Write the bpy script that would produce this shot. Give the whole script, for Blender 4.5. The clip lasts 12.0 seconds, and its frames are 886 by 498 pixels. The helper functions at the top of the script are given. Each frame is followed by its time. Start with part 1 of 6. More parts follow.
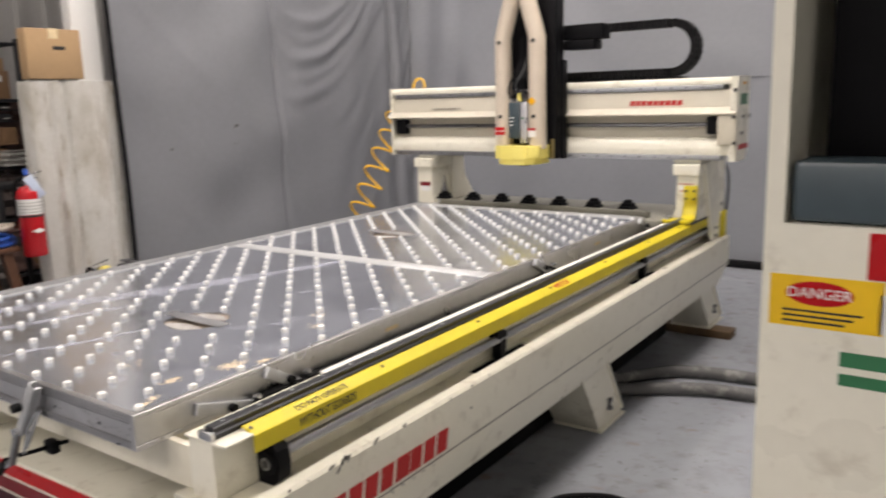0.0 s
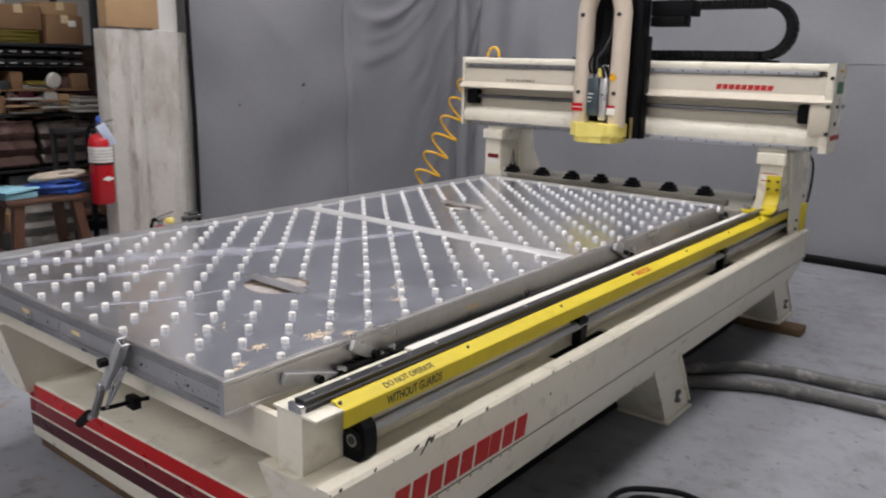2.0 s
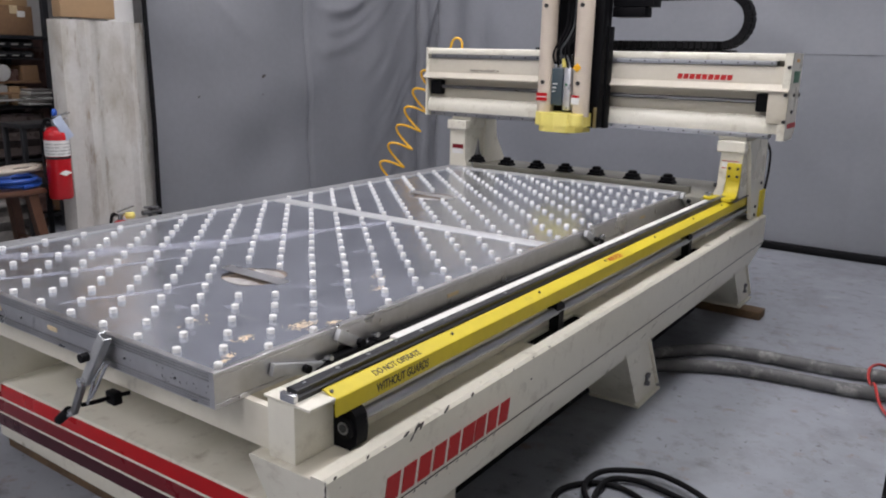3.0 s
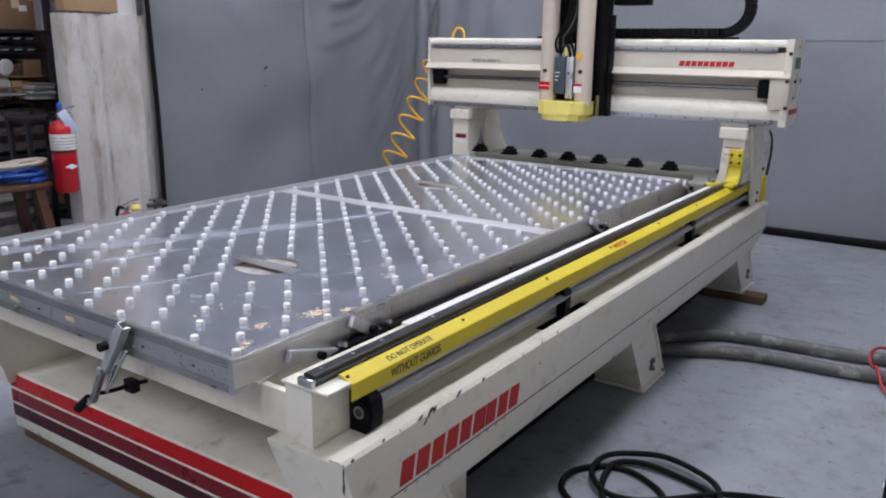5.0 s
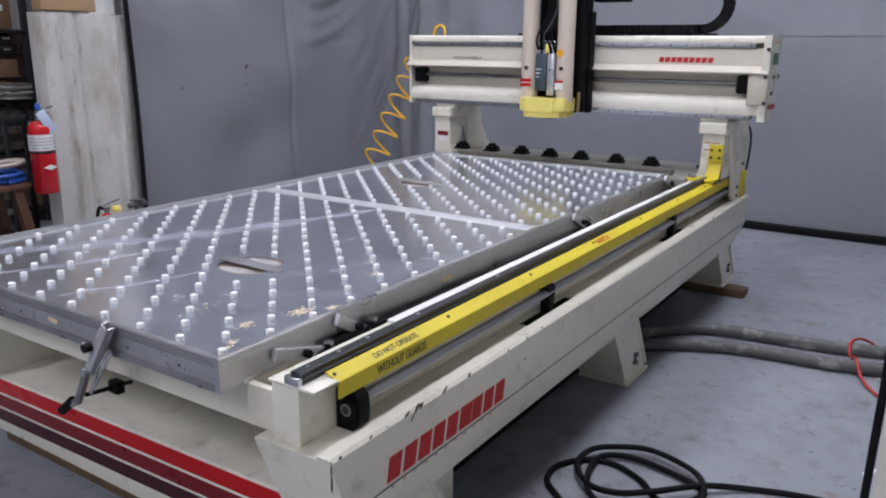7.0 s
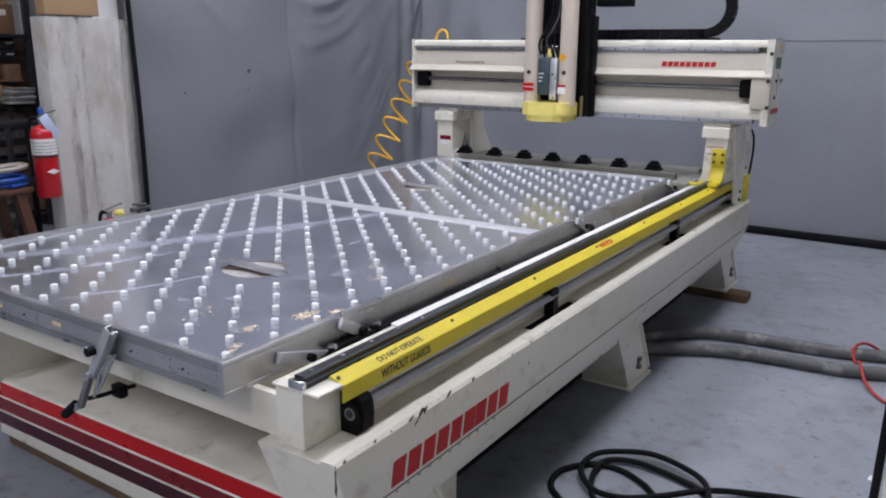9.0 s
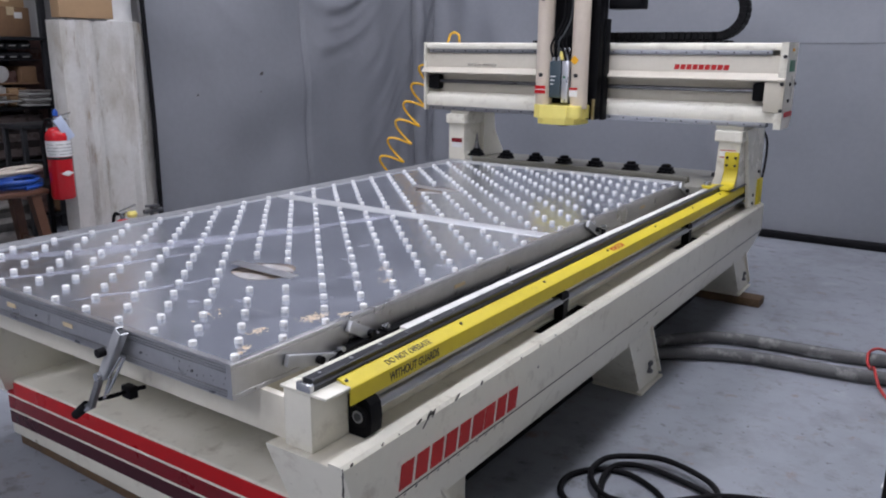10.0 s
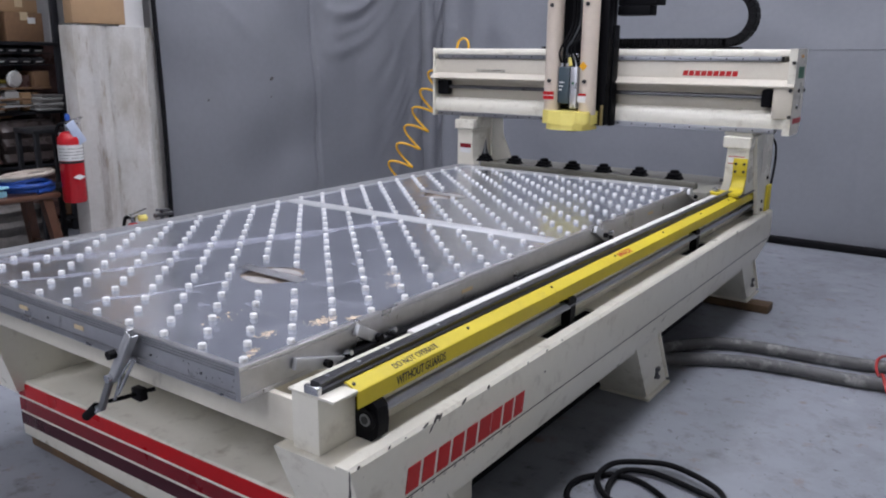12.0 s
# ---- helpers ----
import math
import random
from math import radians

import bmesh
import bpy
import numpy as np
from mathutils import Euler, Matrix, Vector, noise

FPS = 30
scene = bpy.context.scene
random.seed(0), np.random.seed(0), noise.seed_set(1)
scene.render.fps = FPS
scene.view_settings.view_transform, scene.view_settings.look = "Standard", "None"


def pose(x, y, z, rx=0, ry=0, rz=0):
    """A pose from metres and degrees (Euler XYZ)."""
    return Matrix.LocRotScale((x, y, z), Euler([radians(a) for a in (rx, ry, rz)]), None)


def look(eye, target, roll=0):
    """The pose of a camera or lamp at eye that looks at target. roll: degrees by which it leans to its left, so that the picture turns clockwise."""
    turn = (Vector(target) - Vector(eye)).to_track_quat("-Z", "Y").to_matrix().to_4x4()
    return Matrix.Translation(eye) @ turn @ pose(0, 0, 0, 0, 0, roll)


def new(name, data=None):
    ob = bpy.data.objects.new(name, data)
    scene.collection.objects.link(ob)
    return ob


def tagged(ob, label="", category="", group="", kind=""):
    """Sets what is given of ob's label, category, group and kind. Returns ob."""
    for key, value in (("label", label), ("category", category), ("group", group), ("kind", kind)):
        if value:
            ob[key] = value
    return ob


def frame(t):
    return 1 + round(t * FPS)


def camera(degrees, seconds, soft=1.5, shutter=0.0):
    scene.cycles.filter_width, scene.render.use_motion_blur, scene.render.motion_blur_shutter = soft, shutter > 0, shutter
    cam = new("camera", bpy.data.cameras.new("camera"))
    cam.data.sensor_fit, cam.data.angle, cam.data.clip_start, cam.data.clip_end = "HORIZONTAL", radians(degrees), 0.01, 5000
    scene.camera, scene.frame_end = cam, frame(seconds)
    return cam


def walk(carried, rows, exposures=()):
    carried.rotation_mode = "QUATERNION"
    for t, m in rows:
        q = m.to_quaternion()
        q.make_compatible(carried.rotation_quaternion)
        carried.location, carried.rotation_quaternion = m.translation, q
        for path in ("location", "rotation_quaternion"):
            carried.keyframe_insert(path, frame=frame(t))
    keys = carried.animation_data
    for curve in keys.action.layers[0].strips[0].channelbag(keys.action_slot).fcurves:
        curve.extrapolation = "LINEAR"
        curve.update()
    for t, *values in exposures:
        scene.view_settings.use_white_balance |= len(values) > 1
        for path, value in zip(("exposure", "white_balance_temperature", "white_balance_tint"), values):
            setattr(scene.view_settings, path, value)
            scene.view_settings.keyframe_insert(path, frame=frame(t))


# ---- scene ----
cam = camera(59.0, 12.0, soft=2.0, shutter=0.7)

PATH = [
    (0, (1.478, -0.916, 1.446), (0.35, 0.69, 1.063), -1.8),
    (0.5, (1.449, -0.885, 1.451), (0.189, 0.614, 1.043), -2.0),
    (1, (1.438, -0.853, 1.46), (0.102, 0.571, 1.031), -1.0),
    (1.5, (1.385, -0.879, 1.466), (0.096, 0.584, 1.021), 0.8),
    (2, (1.323, -0.937, 1.46), (0.12, 0.593, 0.997), 1.4),
    (2.5, (1.29, -0.971, 1.452), (0.155, 0.605, 0.974), 1.4),
    (3, (1.274, -0.993, 1.45), (0.166, 0.602, 0.971), 1.3),
    (5, (1.272, -1.037, 1.451), (0.168, 0.553, 0.948), 0.7),
    (5.5, (1.271, -1.045, 1.452), (0.188, 0.557, 0.942), 0.7),
    (6, (1.271, -1.049, 1.452), (0.191, 0.554, 0.939), 0.5),
    (6.5, (1.271, -1.049, 1.453), (0.197, 0.56, 0.943), 0.5),
    (7, (1.273, -1.047, 1.452), (0.206, 0.567, 0.943), 0.4),
    (9, (1.265, -1.048, 1.448), (0.194, 0.566, 0.951), 0.4),
    (9.5, (1.267, -1.044, 1.448), (0.179, 0.559, 0.954), 0.3),
    (10, (1.271, -1.041, 1.449), (0.173, 0.556, 0.958), 0.4),
    (10.5, (1.271, -1.043, 1.448), (0.166, 0.55, 0.958), 0.4),
    (11, (1.274, -1.045, 1.449), (0.161, 0.544, 0.962), 0.4),
    (11.5, (1.277, -1.048, 1.449), (0.161, 0.539, 0.965), 0.5),
    (12, (1.281, -1.05, 1.452), (0.163, 0.537, 0.973), 0.5),
]
walk(cam, [(t, look(e, g, r)) for t, e, g, r in PATH],
     [(0.0, 0.38, 7600, 15), (0.4, 0.25, 7500, 15), (0.8, 0.05, 7400, 15), (1.5, 0.0, 7150, 15), (2.5, 0.0, 6850, 15), (3.5, -0.02, 6450, 16), (5.0, -0.04, 6200, 17), (12.0, -0.04, 6150, 17)])

# ---- world and lights ----
world = bpy.data.worlds.new("world")
scene.world = world
world.use_nodes = True
world.node_tree.nodes["Background"].inputs[0].default_value = (0.75, 0.82, 1.0, 1)
world.node_tree.nodes["Background"].inputs[1].default_value = 0.006


def area(name, x, y, z, sx, sy, watts, color=(0.95, 0.97, 1.03)):
    lamp = bpy.data.lights.new(name, "AREA")
    lamp.shape, lamp.size, lamp.size_y, lamp.energy, lamp.color = "RECTANGLE", sx, sy, watts, color
    ob = new(name, lamp)
    ob.location = (x, y, z)
    return ob


CEILING = 5.2
# unseen overhead lamps, placed to suit the shading; the last is added for the rack
LAMPS = [(0.3, -4.5, 90), (0.1, 2.3, 50), (0.8, 4.0, 34), (0.5, 1.2, 46), (-2.4, -4.5, 98), (-1.9, 0.9, 52), (-2.2, 4.0, 54), (-4.8, 0.4, 14)]
for lx, ly, power in LAMPS:
    area("ceiling_lamp_light", lx, ly, CEILING - 0.36, 0.8, 2.2, power)

# ---- materials ----


def mat(name, col, col2=None, scale=3.0, rough=0.5, metal=0.0, bump=0.0, bscale=120.0, rvar=0.08, fine=40.0, contrast=(0.3, 0.7)):
    """A surface with a broad and a fine variation of colour, roughness and relief."""
    m = bpy.data.materials.new(name)
    m.use_nodes = True
    n, link = m.node_tree.nodes, m.node_tree.links
    b = n["Principled BSDF"]
    col2 = col2 or tuple(c * 0.82 for c in col)
    tc = n.new("ShaderNodeTexCoord")
    big = n.new("ShaderNodeTexNoise")
    big.inputs["Scale"].default_value, big.inputs["Detail"].default_value = scale, 6
    small = n.new("ShaderNodeTexNoise")
    small.inputs["Scale"].default_value, small.inputs["Detail"].default_value = fine, 3
    for t in (big, small):
        link.new(tc.outputs["Object"], t.inputs["Vector"])
    mixf = n.new("ShaderNodeMix")
    mixf.inputs[0].default_value = 0.35
    link.new(big.outputs[0], mixf.inputs[2])
    link.new(small.outputs[0], mixf.inputs[3])
    ramp = n.new("ShaderNodeValToRGB")
    ramp.color_ramp.elements[0].position, ramp.color_ramp.elements[1].position = contrast
    ramp.color_ramp.elements[0].color, ramp.color_ramp.elements[1].color = (*col2, 1), (*col, 1)
    link.new(mixf.outputs[0], ramp.inputs[0])
    link.new(ramp.outputs[0], b.inputs["Base Color"])
    mr = n.new("ShaderNodeMapRange")
    mr.inputs[1].default_value, mr.inputs[2].default_value = 0.3, 0.7
    mr.inputs[3].default_value, mr.inputs[4].default_value = max(0.02, rough - rvar), min(1, rough + rvar)
    link.new(big.outputs[0], mr.inputs[0])
    link.new(mr.outputs[0], b.inputs["Roughness"])
    b.inputs["Metallic"].default_value = metal
    if bump:
        bt = n.new("ShaderNodeTexNoise")
        bt.inputs["Scale"].default_value, bt.inputs["Detail"].default_value = bscale, 4
        link.new(tc.outputs["Object"], bt.inputs["Vector"])
        bp = n.new("ShaderNodeBump")
        bp.inputs["Strength"].default_value, bp.inputs["Distance"].default_value = bump, 0.004
        link.new(bt.outputs[0], bp.inputs["Height"])
        link.new(bp.outputs[0], b.inputs["Normal"])
    return m


def stained(m, col, scale, lo, hi, stretch=(1, 1, 1), seed=0.0):
    """Adds stains of another colour, with a shape of their own, to a material."""
    n, link = m.node_tree.nodes, m.node_tree.links
    b = n["Principled BSDF"]
    before = b.inputs["Base Color"].links[0].from_socket
    tc = n.new("ShaderNodeTexCoord")
    mp = n.new("ShaderNodeMapping")
    mp.inputs["Scale"].default_value, mp.inputs["Location"].default_value = stretch, (seed, seed * 0.7, seed * 1.3)
    t = n.new("ShaderNodeTexNoise")
    t.inputs["Scale"].default_value, t.inputs["Detail"].default_value, t.inputs["Roughness"].default_value = scale, 8, 0.65
    r = n.new("ShaderNodeMapRange")
    r.inputs[1].default_value, r.inputs[2].default_value = lo, hi
    mx = n.new("ShaderNodeMix")
    mx.data_type = "RGBA"
    link.new(tc.outputs["Object"], mp.inputs[0])
    link.new(mp.outputs[0], t.inputs["Vector"])
    link.new(t.outputs[0], r.inputs[0])
    link.new(r.outputs[0], mx.inputs[0])
    link.new(before, mx.inputs[6])
    mx.inputs[7].default_value = (*col, 1)
    link.new(mx.outputs[2], b.inputs["Base Color"])
    return m


def brushed(m, stretch, strength, scale=60.0):
    """Fine long scratches in the relief, along one way."""
    n, link = m.node_tree.nodes, m.node_tree.links
    tc, mp = n.new("ShaderNodeTexCoord"), n.new("ShaderNodeMapping")
    mp.inputs["Scale"].default_value = stretch
    t = n.new("ShaderNodeTexNoise")
    t.inputs["Scale"].default_value, t.inputs["Detail"].default_value = scale, 3
    bp = n.new("ShaderNodeBump")
    bp.inputs["Strength"].default_value, bp.inputs["Distance"].default_value = strength, 0.002
    link.new(tc.outputs["Object"], mp.inputs[0])
    link.new(mp.outputs[0], t.inputs["Vector"])
    link.new(t.outputs[0], bp.inputs["Height"])
    link.new(bp.outputs[0], n["Principled BSDF"].inputs["Normal"])
    return m


CREAM = stained(stained(stained(mat("cream_enamel", (0.78, 0.755, 0.65), (0.71, 0.685, 0.585), 2.0, 0.32, bump=0.05, bscale=90), (0.34, 0.31, 0.24), 5.0, 0.66, 0.82), (0.52, 0.48, 0.39), 11.0, 0.56, 0.74, seed=6.1), (0.30, 0.27, 0.21), 34.0, 0.68, 0.74, seed=2.7)
# the beam cover's cream, darkened in colour because less light falls there
SHADED_CREAM = stained(mat("shaded_cream_enamel", (0.64, 0.60, 0.505), (0.56, 0.52, 0.43), 3.0, 0.36, bump=0.06), (0.33, 0.29, 0.22), 9.0, 0.62, 0.78)
CREAM_DIRTY = stained(mat("worn_cream_enamel", (0.76, 0.725, 0.615), (0.66, 0.62, 0.51), 3.0, 0.4, bump=0.08), (0.25, 0.22, 0.17), 7.0, 0.58, 0.76)
TAN = mat("tan_enamel", (0.60, 0.56, 0.46), (0.53, 0.49, 0.40), 3.0, 0.4, bump=0.05)
TUBE = mat("beige_plastic", (0.60, 0.52, 0.425), (0.54, 0.465, 0.38), 5.0, 0.45)
CHIP = mat("chipped_primer", (0.06, 0.055, 0.05), None, 20, 0.7)
RED = stained(mat("red_vinyl", (0.50, 0.012, 0.016), (0.42, 0.01, 0.014), 4, 0.3), (0.22, 0.02, 0.02), 9, 0.66, 0.8)
MAROON = mat("maroon_vinyl", (0.20, 0.016, 0.024), None, 4, 0.3)
PLUM = mat("plum_vinyl", (0.06, 0.014, 0.022), None, 4, 0.3)
LETTER_RED = stained(mat("red_letter_paint", (0.48, 0.025, 0.025), None, 6, 0.4), (0.70, 0.62, 0.55), 40, 0.66, 0.72)
YELLOW = stained(mat("yellow_guard_paint", (0.68, 0.55, 0.02), (0.58, 0.46, 0.016), 4, 0.5, bump=0.04), (0.30, 0.22, 0.05), 12, 0.64, 0.78)
PALE_YELLOW = mat("faded_yellow_plastic", (0.86, 0.74, 0.20), (0.78, 0.66, 0.17), 5, 0.4)
ORANGE = mat("orange_sticker", (0.85, 0.42, 0.01), None, 8, 0.4)
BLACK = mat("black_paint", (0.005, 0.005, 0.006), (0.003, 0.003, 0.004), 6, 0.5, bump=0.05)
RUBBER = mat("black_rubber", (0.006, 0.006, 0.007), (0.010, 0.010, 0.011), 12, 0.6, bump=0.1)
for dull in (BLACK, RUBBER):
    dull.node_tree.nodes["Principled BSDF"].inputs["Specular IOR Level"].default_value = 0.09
SCREW_STEEL = mat("oiled_screw_steel", (0.38, 0.39, 0.41), (0.32, 0.33, 0.345), 12, 0.36, 0.85)
CLAMP_STEEL = mat("dull_zinc_clamp", (0.56, 0.57, 0.58), (0.44, 0.45, 0.46), 25, 0.5, 0.55)
WAY_WHITE = mat("off_white_way_cover", (0.74, 0.73, 0.70), (0.62, 0.61, 0.58), 9, 0.6, bump=0.06)
CHARCOAL = mat("charcoal_plastic", (0.045, 0.05, 0.055), None, 6, 0.35)
SLATE = mat("slate_motor_paint", (0.05, 0.075, 0.09), None, 6, 0.35)
RAIL_DARK = mat("black_oxide_rail", (0.035, 0.037, 0.042), (0.02, 0.02, 0.024), 14, 0.35, 0.4)
STEEL = brushed(mat("bright_steel", (0.62, 0.63, 0.65), (0.5, 0.51, 0.53), 8, 0.25, 1.0), (1, 30, 1), 0.08)
DARK_STEEL = mat("oiled_steel", (0.20, 0.20, 0.21), (0.12, 0.12, 0.12), 14, 0.35, 1.0)
ALU_EDGE = stained(brushed(mat("aluminium_extrusion", (0.62, 0.62, 0.63), (0.48, 0.48, 0.49), 6, 0.32, 1.0), (1, 1, 40), 0.12), (0.18, 0.18, 0.19), 14, 0.64, 0.76)
NYLON = mat("white_nylon", (0.86, 0.86, 0.84), (0.80, 0.80, 0.78), 30, 0.35)
WHITE = mat("white_print", (0.82, 0.82, 0.80), None, 10, 0.45)
INK = mat("black_print", (0.015, 0.015, 0.015), None, 10, 0.5)
GREEN = mat("green_sticker", (0.02, 0.17, 0.07), None, 8, 0.35)
MASKING = mat("masking_tape", (0.72, 0.58, 0.36), None, 20, 0.6)
OLIVE_STEEL = mat("olive_grey_steel", (0.17, 0.165, 0.135), (0.12, 0.115, 0.095), 8, 0.5)
OLIVE_LIGHT = mat("light_olive_steel", (0.27, 0.265, 0.23), (0.21, 0.205, 0.175), 6, 0.5)
TORN = mat("torn_pale_layer", (0.46, 0.45, 0.44), (0.22, 0.19, 0.17), 22, 0.6, bump=0.3)
SAWDUST = mat("pale_sawdust", (0.78, 0.66, 0.50), (0.60, 0.46, 0.30), 60, 0.9, bump=0.5, bscale=300)
PLY = mat("torn_paper_core", (0.40, 0.34, 0.28), (0.16, 0.11, 0.08), 30, 0.8, bump=0.4)
HOSE_YELLOW = mat("amber_air_hose", (0.80, 0.45, 0.02), (0.70, 0.38, 0.02), 10, 0.3)
GREY_HOSE = stained(mat("dusty_grey_hose", (0.115, 0.115, 0.115), (0.07, 0.07, 0.07), 5, 0.6, bump=0.15), (0.30, 0.30, 0.29), 9, 0.52, 0.68)
ORANGE_CORD = mat("red_cord", (0.42, 0.03, 0.025), None, 10, 0.4)
TIMBER = brushed(mat("rough_timber", (0.15, 0.09, 0.042), (0.06, 0.036, 0.02), 12, 0.75), (1, 40, 40), 0.5)
WALNUT = brushed(mat("dark_stained_wood", (0.13, 0.06, 0.035), (0.08, 0.035, 0.02), 10, 0.4), (30, 30, 2), 0.2)
CARD = mat("cardboard", (0.40, 0.26, 0.14), (0.34, 0.22, 0.12), 4, 0.8, bump=0.08)
CARD_DARK = mat("brown_cardboard", (0.25, 0.145, 0.072), (0.18, 0.10, 0.055), 5, 0.8, bump=0.08)
SHEET_WHITE = stained(stained(stained(mat("dented_white_sheet_steel", (0.57, 0.565, 0.54), (0.46, 0.45, 0.42), 3, 0.5, bump=0.12, bscale=14), (0.34, 0.31, 0.26), 3.2, 0.50, 0.70, (1, 1, 0.5)), (0.24, 0.19, 0.13), 9, 0.57, 0.74, (2, 2, 0.4), 3.3), (0.13, 0.10, 0.07), 26, 0.68, 0.74, seed=1.7)
HALL = mat("grey_hall_paint", (0.15, 0.15, 0.16), (0.12, 0.12, 0.13), 1.5, 0.7, bump=0.05)
WALL_WHITE = mat("white_wall_paint", (0.70, 0.70, 0.69), (0.64, 0.64, 0.63), 1.5, 0.6, bump=0.05)
EXT_RED = mat("extinguisher_red", (0.55, 0.012, 0.02), (0.48, 0.01, 0.016), 8, 0.2)
NAVY = mat("navy_cabinet_paint", (0.016, 0.019, 0.055), (0.013, 0.016, 0.046), 3, 0.5)
TEAL = mat("blue_grey_paint", (0.06, 0.10, 0.125), None, 4, 0.5)
GALV = brushed(mat("galvanised_steel", (0.42, 0.42, 0.42), (0.28, 0.28, 0.28), 10, 0.4, 1.0), (1, 1, 20), 0.2)
RACK = mat("black_rack_steel", (0.025, 0.026, 0.03), None, 8, 0.5)
WALL_DULL = mat("dull_white_sheet", (0.46, 0.455, 0.45), (0.38, 0.375, 0.37), 1.5, 0.55, bump=0.05)
BIN_LABEL = mat("grey_bin_label", (0.42, 0.42, 0.40), None, 10, 0.5)
BLUE_HOSE = mat("blue_hose", (0.02, 0.09, 0.42), None, 10, 0.4)
ROPE = mat("off_white_cord", (0.62, 0.55, 0.47), (0.5, 0.43, 0.36), 40, 0.7, bump=0.2)
SKY_PAPER = mat("light_blue_folder", (0.30, 0.62, 0.76), None, 6, 0.6)
WRAP = mat("plastic_wrapped_brown", (0.15, 0.088, 0.076), (0.085, 0.05, 0.043), 9, 0.3, bump=0.5, bscale=16)
WRAP_DARK = mat("plastic_wrapped_black", (0.10, 0.078, 0.072), (0.045, 0.036, 0.034), 9, 0.3, bump=0.5, bscale=16)
WRAP_PALE = mat("plastic_wrapped_pale", (0.22, 0.205, 0.19), (0.10, 0.095, 0.09), 9, 0.35, bump=0.5, bscale=16)
OLIVE = mat("mustard_packets", (0.20, 0.16, 0.025), None, 8, 0.5)


def floor_material():
    m = mat("painted_concrete", (0.27, 0.285, 0.315), (0.21, 0.225, 0.25), 0.9, 0.5, bump=0.05, bscale=30, rvar=0.1, fine=9)
    stained(m, (0.15, 0.155, 0.17), 2.6, 0.52, 0.76, seed=3.1)
    stained(m, (0.17, 0.175, 0.19), 6.5, 0.58, 0.76, seed=12.4)
    stained(m, (0.15, 0.15, 0.155), 11.0, 0.55, 0.70, seed=4.6)
    stained(m, (0.08, 0.075, 0.075), 17.0, 0.62, 0.70, seed=1.9)
    stained(m, (0.05, 0.048, 0.048), 38.0, 0.66, 0.70, seed=9.1)
    stained(m, (0.13, 0.125, 0.125), 30.0, 0.69, 0.72, stretch=(0.6, 1.3, 1), seed=7.7)
    stained(m, (0.20, 0.165, 0.15), 9.0, 0.60, 0.70, seed=8.3)
    return stained(m, (0.38, 0.40, 0.425), 2.1, 0.60, 0.78, seed=5.7)


def cloth_material(name, col):
    m = mat(name, col, tuple(c * 0.86 for c in col), 1.1, 0.55, bump=0.12, bscale=7.0, rvar=0.06, fine=25)
    return stained(m, tuple(c * 0.55 for c in col), 14, 0.72, 0.82)


